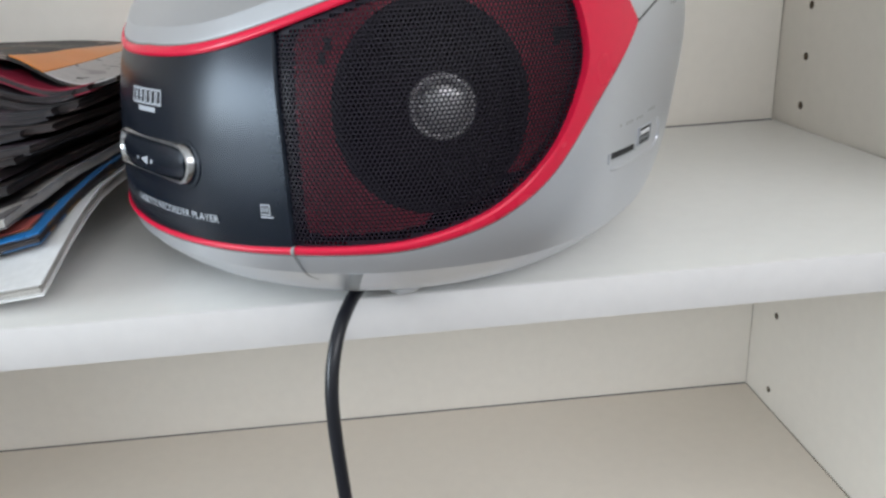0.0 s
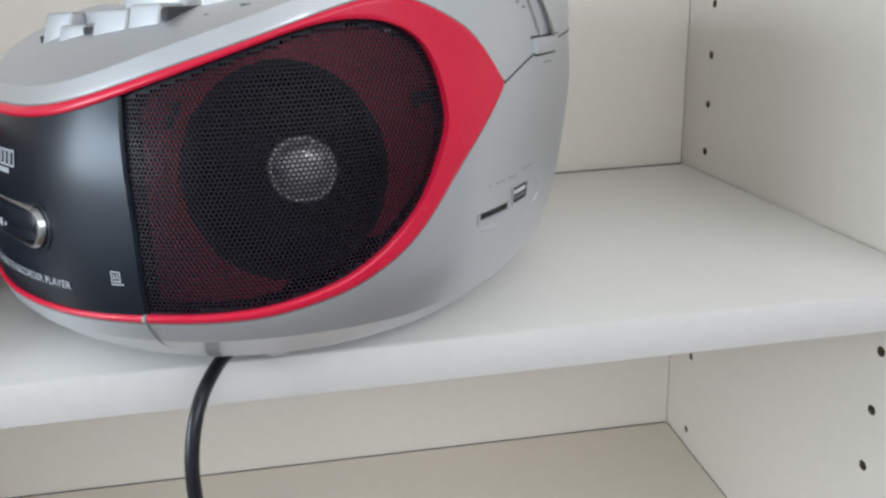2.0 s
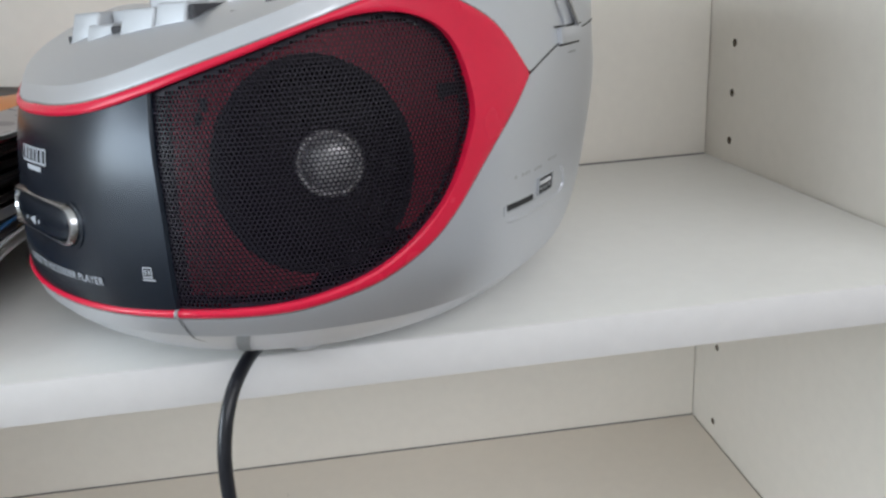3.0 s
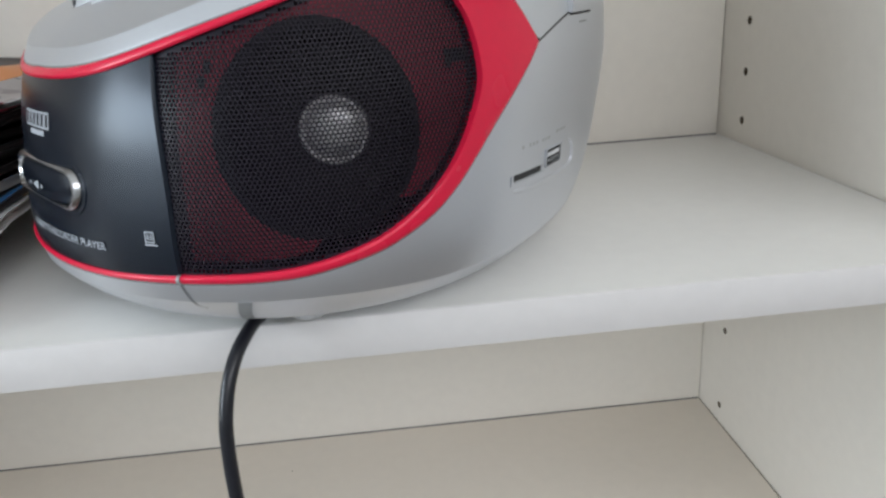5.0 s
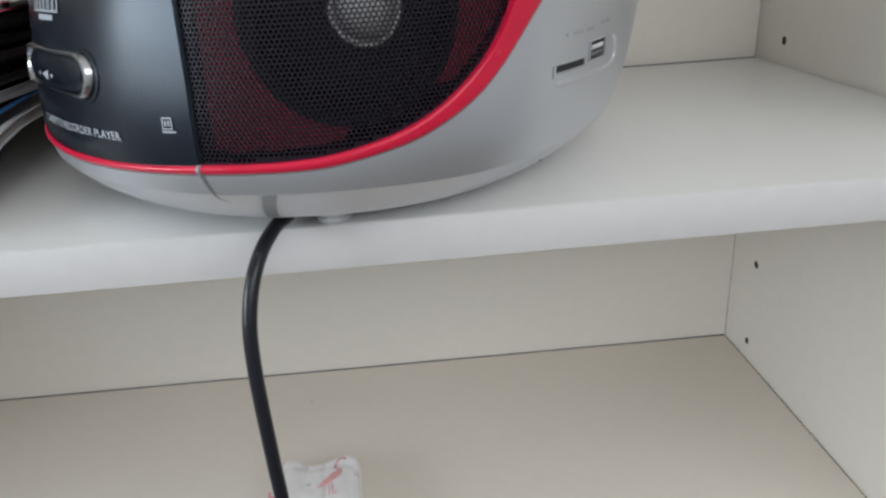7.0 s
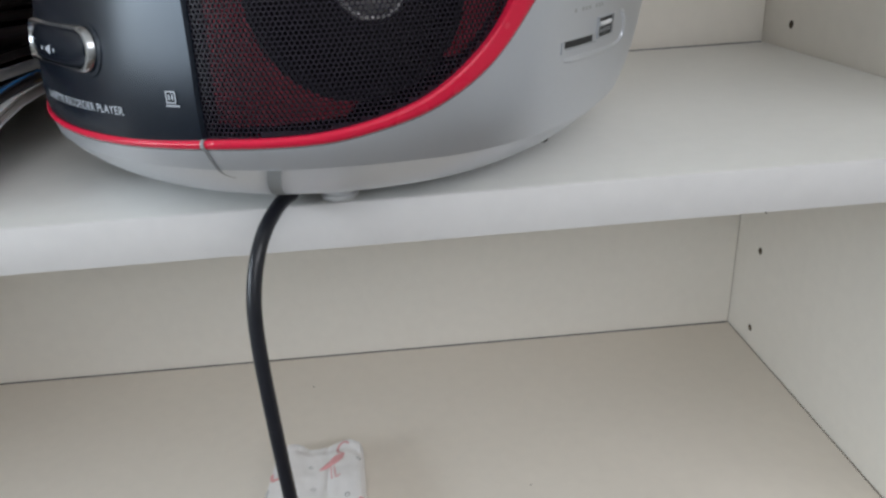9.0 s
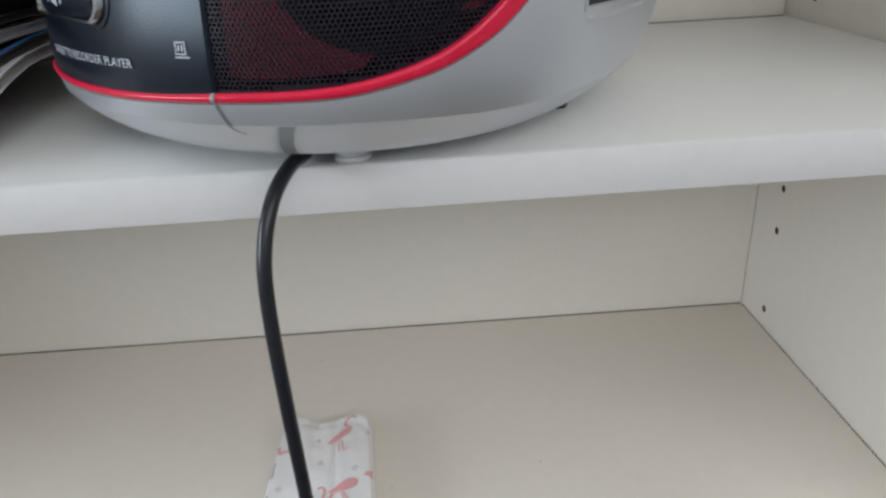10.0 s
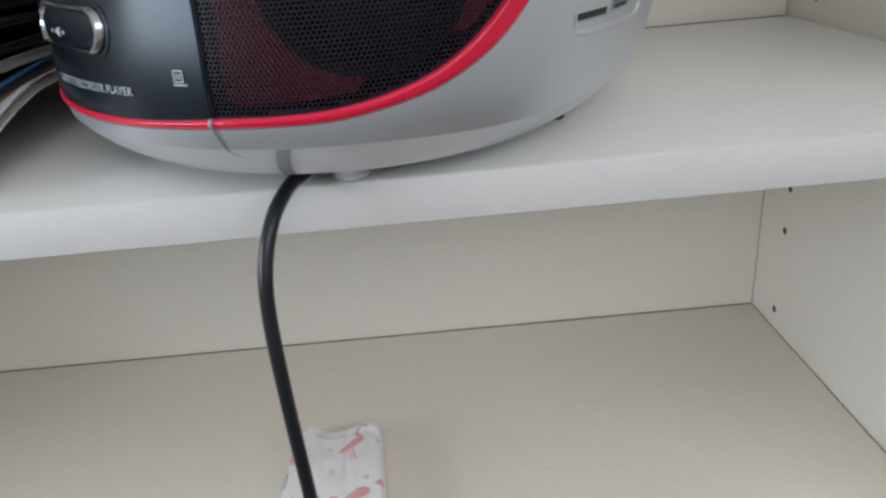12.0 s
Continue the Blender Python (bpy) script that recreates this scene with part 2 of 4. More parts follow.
HOLE_Z = [-0.0470 - 0.0315 * k for k in range(6)] + [0.0145 + 0.0318 * k for k in range(8)]
holes_right = [(-0.034, z) for z in HOLE_Z if abs(z + 0.173) > 0.005] + [(-0.217, z) for z in HOLE_Z]
right = part("side_panel", drilled_panel(0.0, 0.018, holes_right), M_LAM, bookcase, smooth=False)
right.data.materials.append(M_HOLE)
left = part("side_panel", drilled_panel(LEFT, LEFT - 0.018, holes_right), M_LAM, bookcase, smooth=False)
left.data.materials.append(M_HOLE)
part("back_panel", box(LEFT, -0.0006, 0.0, 0.006, FLOOR_Z, 0.74), M_LAM, bookcase, smooth=False)


def shelf(z, name="shelf", tilt=0.0, label="", mat=None, gap=0.0022):
    bm = box(LEFT + 0.0012, -0.0009, FRONT + 0.0006, -gap, -TH, 0.0, 0.0006)
    for v in bm.verts:
        v.co.z += z - tilt * v.co.x
    ob = part(name, bm, mat or M_SHELF, bookcase, label)
    band = box(LEFT + 0.0008, -0.0008, FRONT - 0.0004, FRONT + 0.0006, -TH + 0.0001, -0.0001, 0.0004)
    for v in band.verts:
        v.co.z += z - tilt * v.co.x
    part("edge_band", band, M_EDGE, ob)
    return ob


shelf(0.0, label="white laminate shelf with a rounded edge band", gap=0.0048)
# dark strip inside the gap stands in for the shade of the joint
part("back_joint_shade", box(LEFT, -0.0010, -0.0006, 0.0, -0.0150, -0.0001), M_SEAM, bookcase, "dark strip painted as the shade of the joint behind the shelf", smooth=False)
shelf(-0.2182, tilt=0.0044, mat=M_LOWER_LIT, gap=0.0014)
# the lower shelf's joints get dark strips for their shade too
bm = box(LEFT, -0.0010, -0.0006, 0.0, -0.0150, -0.0001)
for v in bm.verts:
    v.co.z += -0.2182 - 0.0044 * v.co.x
part("back_joint_shade", bm, M_RECESS, bookcase, "dark strip painted as the shade of the joint behind the shelf", smooth=False)
part("side_joint_shade", box(-0.0006, 0.0, FRONT + 0.004, -0.001, -0.2332, -0.2189), M_HOLE, bookcase, "dark strip painted as the shade of the joint beside the shelf", smooth=False)
shelf(-0.52, mat=M_LAM)
shelf(-0.82, mat=M_LAM)
shelf(0.42)
part("top_board", box(LEFT - 0.018, 0.018, FRONT, 0.006, 0.74, 0.758, 0.001), M_LAM, bookcase)

# ---- boombox ----
CX, CY, NOSE = -0.262, -0.165, radians(-145)
boombox = empty("boombox", (CX, CY, 0), "silver, red and black portable cassette boombox standing on the shelf", "boombox")
WALL = spline([(0.0213, 0.9570), (0.028, 0.9750), (0.035, 0.9870), (0.06, 1.0), (0.085, 0.9962), (0.10, 0.975), (0.128, 0.945)])
SKIRT = spline([(0.005, 0.700), (0.0072, 0.775), (0.0115, 0.860), (0.0165, 0.917), (0.0213, 0.9570)])
PHI_END, PHI_TIP = 83.9, 99.5


def plan_radius(th):
    return (0.1251 - 0.0012 * math.cos(th) + 0.0095 * math.sin(th) - 0.0004 * math.cos(2 * th) + 0.003 * math.sin(2 * th)
            - 0.0011 * math.cos(3 * th) + 0.0049 * math.sin(3 * th))


def skin(phi, z, off=0.0):
    """The point of the boombox's outer skin at phi degrees from the middle of its front, at height z."""
    th = NOSE + radians(phi)
    lean = 1 + (min(max(z, 0.005), 0.115) - 0.06) * (1.283 * math.cos(th) + 0.8305 * math.sin(th))
    r = plan_radius(th) * (WALL(z) if z > 0.0213 else SKIRT(z)) * lean + off
    return Vector((r * math.cos(th), r * math.sin(th), z))


def folded(phi):
    return abs((phi + 180) % 360 - 180)


SPLIT = spline([(99.5, 0.0909), (106, 0.0952), (112, 0.0985), (120, 0.1015), (130, 0.1035), (150, 0.105), (180, 0.105)])
UP1 = spline([(-5, 0.0938), (0, 0.0933), (8.5, 0.0932), (19.3, 0.0947), (29.7, 0.0984), (40.5, 0.1037), (51.7, 0.1095), (62.2, 0.1155), (69, 0.1191), (74.3, 0.1207), (80.2, 0.1192), (86.9, 0.1140), (93.7, 0.1053), (99.5, 0.0909)])
LO0 = spline([(0, 0.0274), (12, 0.0276), (24.4, 0.0283), (34.3, 0.0290), (46, 0.0295), (53, 0.0304), (56.5, 0.0316), (60.7, 0.0334), (65, 0.0358), (69.5, 0.0397), (74.7, 0.0458), (80.6, 0.0562), (85.6, 0.0665), (93.1, 0.0798), (99.5, 0.0909)])
ROOT = math.sqrt(PHI_END)
UP0_S = spline([(math.sqrt(PHI_END - a), z) for a, z in reversed([(0, 0.0897), (19.4, 0.0914), (30.1, 0.0955), (40.2, 0.1009), (51.5, 0.1073), (62, 0.1131), (68.7, 0.1149), (73.2, 0.1143), (77.8, 0.1113), (81.6, 0.1050), (83.3, 0.0966), (83.9, 0.0851)])])
LO1_S = spline([(math.sqrt(PHI_END - a), z) for a, z in reversed([(0, 0.0297), (13, 0.0300), (25, 0.0306), (34.6, 0.0316), (46, 0.0323), (52.6, 0.0334), (56.7, 0.0349), (60.8, 0.0370), (65, 0.0400), (69.5, 0.0449), (75, 0.0533), (78.3, 0.0605), (81.2, 0.0700), (83.1, 0.0780), (83.9, 0.0851)])])


def up1(phi):
    a = folded(phi)
    return UP1(a) if a < PHI_TIP else SPLIT(a)


def lo0(phi):
    a = folded(phi)
    return LO0(a) if a < PHI_TIP else SPLIT(a)


def up0(phi):
    return UP0_S(math.sqrt(max(PHI_END - folded(phi), 0)))


def lo1(phi):
    return LO1_S(math.sqrt(max(PHI_END - folded(phi), 0)))


def crease(phi):
    a = folded(phi)
    return (UP1(a) if a < 74.3 else 0.1207) + 0.006


def patch(phis, lo, hi, nv, off, thick, bulge=0.0, power=2, bm=None, closed=False):
    """A piece of the skin between the heights lo(phi) and hi(phi), with a bulge across its width."""
    def at(i, j, o):
        a = phis[i]
        v = j / (nv - 1)
        z = lo(a) + (hi(a) - lo(a)) * v
        return skin(a, z, o + (bulge * (1 - abs(2 * v - 1) ** power) if o == off else 0))
    return grid_solid(len(phis), nv, lambda i, j: at(i, j, off), lambda i, j: at(i, j, off - thick), bm, closed)


ROUND = [2.0 * i for i in range(180)]

# lower shell: underside, curved wall
bm = bmesh.new()
heights = [0.005, 0.006, 0.0072, 0.009, 0.0115, 0.0145, 0.0178, 0.0213]
fold = spline([(0, 0.0222), (45, 0.0223), (54, 0.0222), (62, 0.0217), (72, 0.0207), (85, 0.0202), (180, 0.0200)])


def skirt_point(a, z):
    p = skin(a, z)
    return Vector((p.x, p.y, 0.005 + (z - 0.005) * (fold(folded(a)) - 0.005) / 0.0163))


def wall_point(a, k):
    z = 0.0213 + (lo0(a) - 0.0215) * k / 14
    p, f = skin(a, z), fold(folded(a))
    return Vector((p.x, p.y, f + (lo0(a) - 0.0002 - f) * k / 14))


rows = [[bm.verts.new(skirt_point(a, z)) for a in ROUND] for z in heights]
rows += [[bm.verts.new(wall_point(a, k)) for a in ROUND] for k in range(1, 15)]
rows += [[bm.verts.new(skin(a, lo0(a) - 0.0002, -0.003)) for a in ROUND]]
for p, q in zip(rows, rows[1:]):
    for i in range(180):
        bm.faces.new((p[i], p[(i + 1) % 180], q[(i + 1) % 180], q[i]))
rim = rows[0]
mid = bm.verts.new((0, 0, 0.005))
for i in range(180):
    bm.faces.new((rim[i], mid, rim[(i + 1) % 180]))
lower_shell = part("lower_shell", bm, M_SILVER, boombox, "silver painted plastic lower shell")
lower_shell.data.set_sharp_from_angle(angle=radians(16))


# top shell: wall, bevelled shoulder and domed top in one skin
def top_point(phi, j):
    zc, zb = crease(phi), up1(phi) + 0.0002
    zw = max(zb + 0.0002, zc - 0.0055)
    if j <= 6:
        return skin(phi, zb + (zw - zb) * j / 6)
    th = NOSE + radians(phi)
    w = skin(phi, zw)
    rw = math.hypot(w.x, w.y)
    rim_r = rw - 0.0026
    if j <= 10:
        k = (j - 6) / 4
        r, z = rw + (rim_r - rw) * k, zw + (zc - zw) * k
    else:
        rho = 1 - (j - 10) / 14
        r, z = rim_r * rho, zc + (0.125 - zc) * (1 - rho ** 4)
    return Vector((r * math.cos(th), r * math.sin(th), z))


bm = bmesh.new()
rows = [[bm.verts.new(top_point(a, j)) for a in ROUND] for j in range(24)]
for j in range(23):
    for i in range(180):
        k = (i + 1) % 180
        bm.faces.new((rows[j][i], rows[j][k], rows[j + 1][k], rows[j + 1][i]))
peak = bm.verts.new((0, 0, 0.125))
for i in range(180):
    bm.faces.new((rows[23][i], rows[23][(i + 1) % 180], peak))
top_shell = part("top_shell", bm, M_SILVER, boombox, "silver painted plastic top shell")
top_shell.data.set_sharp_from_angle(angle=radians(18))

# red trim: two lines that run together into a crescent on each side
bend = [PHI_END * math.sin(math.pi / 2 * i / 80) for i in range(-80, 81)]
ROUNDING, PROUD = 0.0012, 0.0007


def eased(d):
    return 1 - (1 - min(max(d, 0) / ROUNDING, 1)) ** 2


def trim_piece(phis, lo, hi, nv, inner):
    """inner: which edge meets the grille ("hi", "lo" or ""); that edge swells up where the crescent begins."""
    def at(i, j, sunk):
        a, v = phis[i], j / (nv - 1)
        low, high = lo(a), hi(a)
        z = low + (high - low) * v
        keep = min(max((PHI_END - abs(a)) / 22, 0), 1)
        e_lo, e_hi = eased(z - low), eased(high - z)
        if inner == "hi":
            e_hi = 1 - keep * (1 - e_hi)
        if inner == "lo":
            e_lo = 1 - keep * (1 - e_lo)
        return skin(a, z, -0.005 if sunk else 0.0002 + PROUD * e_lo * e_hi)
    return grid_solid(len(phis), nv, lambda i, j: at(i, j, False), lambda i, j: at(i, j, True))


seam_span = [-99.0 + 1.5 * i for i in range(133)]
part("trim_seam", patch(seam_span, up1, lambda a: up1(a) + 0.0005, 2, 0.00015, 0.001), M_SEAM, boombox, "thin dark seam beside the red trim")
part("trim_seam", patch(seam_span, lambda a: lo0(a) - 0.0005, lo0, 2, 0.00015, 0.001), M_SEAM, boombox, "thin dark seam beside the red trim")
part("lower_trim_line", trim_piece(bend, lo0, lo1, 11, "hi"), M_RED, boombox, "glossy red trim line")
part("upper_trim_line", trim_piece(bend, up0, up1, 11, "lo"), M_RED, boombox, "glossy red trim line")
for s in (1, -1):
    ph = [s * (PHI_END + (PHI_TIP - 0.15 - PHI_END) * i / 14) for i in range(15)]
    part("trim_crescent", trim_piece(ph, lo0, up1, 31, ""), M_RED, boombox, "red crescent beside the speaker")

# black front panel
def panel_point(i, j, off):
    k = math.sin(math.pi / 2 * (i / 30 - 1))
    a = 34.7 * k
    z = lo1(a) + (up0(a) - lo1(a)) * j / 29
    a *= 1 - 0.040 * (max(z - 0.050, 0) / 0.045) ** 1.5
    edge = 0.0014 * max((abs(k) - 0.990) / 0.010, 0)
    return skin(a, z, off - edge)


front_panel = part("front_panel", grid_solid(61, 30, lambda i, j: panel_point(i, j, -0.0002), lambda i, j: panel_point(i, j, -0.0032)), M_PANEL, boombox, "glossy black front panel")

# perforated grilles, the speakers behind them
ARC = 0.1195 * math.pi / 180
PITCH, HOLE = 0.00147, 0.00063
SPK_PHI, SPK_Z, SPK_R = 57.4, 0.0725, 0.0325


def to_skin(s, a, z, off):
    """A point behind the skin; the grille and what lies behind it sink away from the front panel."""
    k = min(max((a - 42) / 32, 0), 1)
    fold_in = 0.0006 * max((36.6 - a) / 2.4, 0) ** 2
    return skin(s * a, z, off - 0.0010 * k * k * (3 - 2 * k) - fold_in)


def grille_mesh(s):
    bm = bmesh.new()
    corner = {}
    dz = PITCH * math.sqrt(3) / 2
    a0, z0 = 32.6, 0.028
    for row in range(int(0.094 / dz)):
        for col in range(int(55 * ARC / PITCH)):
            a = a0 + (col + 0.5 * (row % 2)) * PITCH / ARC
            z = z0 + row * dz
            inside = min(a, PHI_END - 0.01)
            low, high = lo1(inside), up0(inside)
            if a > PHI_END + 1.2 or z < low - 0.0017 or z > high + 0.0017:
                continue
            hollow = 33.0 < a < PHI_END - 0.5 and low + 0.0010 < z < high - 0.0016
            ring = []
            for k in range(6):
                w = radians(60 * k + 30)
                key = (round((2 * col + (row % 2)) + 2 * math.cos(w) / math.sqrt(3)), row * 3 + round(3 * math.sin(w) * (1 / math.sqrt(3)) / (math.sqrt(3) / 2)))
                if key not in corner:
                    corner[key] = bm.verts.new(to_skin(s, a + PITCH / math.sqrt(3) * math.cos(w) / ARC, z + PITCH / math.sqrt(3) * math.sin(w), -0.0011))
                ring.append(corner[key])
            if len(set(ring)) < 6:
                continue
            if not hollow:
                bm.faces.new(ring)
                continue
            rim = [bm.verts.new(to_skin(s, a + HOLE * math.cos(radians(60 * k + 30)) / ARC, z + HOLE * math.sin(radians(60 * k + 30)), -0.0011)) for k in range(6)]
            deep = [bm.verts.new(to_skin(s, a + HOLE * math.cos(radians(60 * k + 30)) / ARC, z + HOLE * math.sin(radians(60 * k + 30)), -0.0019)) for k in range(6)]
            for k in range(6):
                m = (k + 1) % 6
                bm.faces.new((ring[k], ring[m], rim[m], rim[k]))
                bm.faces.new((rim[k], rim[m], deep[m], deep[k]))
    return bm


def speaker(s):
    name = "speaker_grille"
    part(name, grille_mesh(s), M_GRILLE, boombox, "black perforated metal speaker grille", smooth=False)
    # backing plate, from the round cut-out to its outline
    n, bm = 72, bmesh.new()
    rings = [[] for _ in range(6)]
    for k in range(n):
        w = 2 * math.pi * k / n
        c, d = math.cos(w), math.sin(w)
        far = SPK_R
        while far < 0.09:
            a, z = SPK_PHI + far * c / ARC, SPK_Z + far * d
            if a < 36.3 or a > PHI_END - 1.3 or z < lo1(min(a, PHI_END)) + 0.0030 or z > up0(min(a, PHI_END)) - 0.0024:
                break
            far += 0.0005
        if d < 0 and far < SPK_R + 0.0035:
            far = SPK_R + 0.00002
        for j in range(6):
            q = SPK_R + (far - SPK_R) * j / 5
            rings[j].append(bm.verts.new(to_skin(s, SPK_PHI + q * c / ARC, SPK_Z + q * d, -0.0038)))
    for p, q in zip(rings, rings[1:]):
        for k in range(n):
            bm.faces.new((p[k], p[(k + 1) % n], q[(k + 1) % n], q[k]))
    plate = part("backing_plate", bm, M_BACKRED, boombox, "red plate behind the grille")
    # cone from the cut-out down to the dust cap
    mouth = to_skin(s, SPK_PHI, SPK_Z, -0.006)
    axis = (to_skin(s, SPK_PHI - 3.0, SPK_Z, 0.05) - to_skin(s, SPK_PHI, SPK_Z, -0.03)).normalized()
    base = to_skin(s, 59.8, 0.0700, -0.0205)
    side = axis.cross(Vector((0, 0, 1))).normalized()
    up = side.cross(axis).normalized()
    bm = bmesh.new()
    prof = [(0.0, None), (0.10, 0.0018), (0.2, 0.0022), (0.3, 0.001), (0.36, -0.001), (0.6, 0.0), (0.8, 0.0), (1.0, 0.0)]
    loops = []
    for f, lift in prof:
        loop = []
        for k in range(n):
            w = 2 * math.pi * k / n
            edge = to_skin(s, SPK_PHI + SPK_R * math.cos(w) / ARC, SPK_Z + SPK_R * math.sin(w), -0.0037)
            v = edge - mouth
            ang = math.atan2(v.dot(up), v.dot(side))
            inner = base + (side * math.cos(ang) + up * math.sin(ang)) * 0.0116
            p = edge + (inner - edge) * f
            loop.append(bm.verts.new(p + axis * (lift or 0.0)))
        loops.append(loop)
    for p, q in zip(loops, loops[1:]):
        for k in range(n):
            bm.faces.new((p[k], p[(k + 1) % n], q[(k + 1) % n], q[k]))
    cone = part("speaker_cone", bm, M_CONE, boombox, "black paper speaker cone")
    turn = axis.to_track_quat("Z", "Y").to_matrix().to_4x4()
    bm = lathe([(0.0106, -0.001), (0.0109, 0.0006), (0.0105, 0.0012), (0.0099, 0.0006), (0.0096, 0.0012), (0.0086, 0.0025), (0.0066, 0.0038), (0.0036, 0.0046), (0.0008, 0.0048)], 48)
    part("dust_cap", moved(bm, Matrix.Translation(base) @ turn), M_CAP, cone, "silvery domed dust cap")
    # dark brackets on the plate
    for a, z, w, h in ((81.0, 0.0902, 2.2, 0.0042), (79.2, 0.0896, 0.5, 0.0060), (41.8, 0.0926, 0.55, 0.0034), (40.8, 0.0887, 0.55, 0.0034)):
        ph = [s * (a + w * (i / 6 - 0.5) * 2) for i in range(7)]
        part("bracket", patch(ph, lambda q: z - h / 2, lambda q: z + h / 2, 4, -0.0043 if a > 60 else -0.0033, 0.0004), M_DARK, plate, "small dark bracket")


speaker(1)
speaker(-1)


# ---- print and button on the front panel ----
def skin_print(name, shapes, mat, parent, off=0.0002, label=""):
    """Flat ink: each shape is a ring of (phi, z)."""
    bm = bmesh.new()
    for ring in shapes:
        bm.faces.new([bm.verts.new(skin(a, z, off)) for a, z in ring])
    return part(name, bm, mat, parent, label, smooth=False)


def bar_shape(a0, a1, z0, z1, slant=0.0):
    n = 4
    low = [(a0 + (a1 - a0) * i / n, z0) for i in range(n + 1)]
    return low + [(a + slant, z1) for a, _ in reversed(low)]


def panel_text(name, words, a_right, z_base, height, width, mat, parent):
    data = bpy.data.curves.new(name, "FONT")
    data.body = words
    data.offset = 0.012
    tmp = new("text_source", data)
    bpy.context.view_layer.update()
    me = bpy.data.meshes.new_from_object(tmp.evaluated_get(bpy.context.evaluated_depsgraph_get()))
    bpy.data.objects.remove(tmp)
    xs = [v.co.x for v in me.vertices]
    ys = [v.co.y for v in me.vertices]
    span, tall = max(xs) - min(xs), max(ys)
    bm = bmesh.new()
    bm.from_mesh(me)
    for v in bm.verts:
        a = a_right - width * (1 - (v.co.x - min(xs)) / span) / ARC
        v.co = skin(a, z_base + height * v.co.y / tall, 0.0002)
    return part(name, bm, mat, parent, smooth=False)


panel_text("lettering", "CASSETTE RECORDER PLAYER", 20.8, 0.0374, 0.0025, 0.0570, M_INK, front_panel)
# brand mark as plain blocks, with a bar below
mark = []
for k in range(6):
    a0 = -6.8 + 2.2 * k
    mark += [bar_shape(a0, a0 + 1.95, 0.0783, 0.0790, 0.1), bar_shape(a0, a0 + 1.95, 0.0734, 0.0741, 0.1), bar_shape(a0, a0 + 0.45, 0.0741, 0.0783, 0.1), bar_shape(a0 + 1.5, a0 + 1.95, 0.0741, 0.0783, 0.1)]
skin_print("brand_mark", mark, M_INK, front_panel, label="pale grey row of outlined blocks")
skin_print("brand_bar", [bar_shape(-3.8, 3.8, 0.0710, 0.0727)], M_INK, front_panel, label="pale grey bar")
q0, q1, r0, r1 = 29.6, 31.3, 0.0420, 0.0455
skin_print("disc_mark", [bar_shape(q0, q1, r1 - 0.0004, r1), bar_shape(q0, q0 + 0.2, r0, r1 - 0.0004), bar_shape(q1 - 0.2, q1, r0, r1 - 0.0004),
                         bar_shape(q0, q1, r0, r0 + 0.0004), bar_shape(q0 + 0.45, q0 + 0.7, r0 + 0.0009, r1 - 0.0009), bar_shape(q1 - 0.7, q1 - 0.45, r0 + 0.0009, r1 - 0.0009),
                         bar_shape(q0 - 0.1, q1 + 0.5, r0 - 0.0009, r0 - 0.0004)], M_INK, front_panel, label="small square disc mark")


def oblong(a_half, z_half, n=40, mid=0.0, zc=0.0555):
    """An oblong ring with round ends, as (phi, z) points."""
    out = []
    rz = z_half
    straight = a_half * ARC - rz
    for k in range(n):
        w = 2 * math.pi * k / n
        x = math.cos(w) * rz + (straight if math.cos(w) >= 0 else -straight)
        out.append((mid + x / ARC, zc + math.sin(w) * rz))
    return out


def ring_mesh(levels):
    """Rings of equal length joined in turn, the last one filled. Each level: (a_half, z_half, offset)."""
    bm = bmesh.new()
    loops = [[bm.verts.new(skin(a, z, off)) for a, z in oblong(h, q, 64)] for h, q, off in levels]
    for p, q in zip(loops, loops[1:]):
        for k in range(64):
            bm.faces.new((p[k], p[(k + 1) % 64], q[(k + 1) % 64], q[k]))
    return bm, loops


bm, _ = ring_mesh([(17.4, 0.0083, -0.0006), (17.2, 0.0081, 0.0002), (16.4, 0.0073, 0.0002), (16.2, 0.0071, -0.0006)])
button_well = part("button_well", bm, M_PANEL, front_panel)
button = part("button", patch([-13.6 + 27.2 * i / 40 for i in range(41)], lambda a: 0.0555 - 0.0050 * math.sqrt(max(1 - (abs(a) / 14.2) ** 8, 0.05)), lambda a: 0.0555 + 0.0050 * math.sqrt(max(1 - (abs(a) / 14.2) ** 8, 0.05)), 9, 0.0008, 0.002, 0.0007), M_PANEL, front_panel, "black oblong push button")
bm, _ = ring_mesh([(16.0, 0.0069, 0.0), (15.9, 0.0068, 0.0012), (15.5, 0.0064, 0.0021), (14.9, 0.0058, 0.0021), (14.5, 0.0054, 0.0012), (14.3, 0.0052, 0.0)])
part("button_ring", bm, M_CHROME, button, "polished chrome ring")
skin_print("button_symbol", [[(1.6, 0.0528), (1.6, 0.0558), (1.3, 0.0558), (-1.2, 0.0545), (-1.2, 0.0541), (1.3, 0.0528)], bar_shape(-3.4, -2.6, 0.0537, 0.0549), bar_shape(2.8, 3.6, 0.0537, 0.0549)], M_INK, button, off=0.0018)

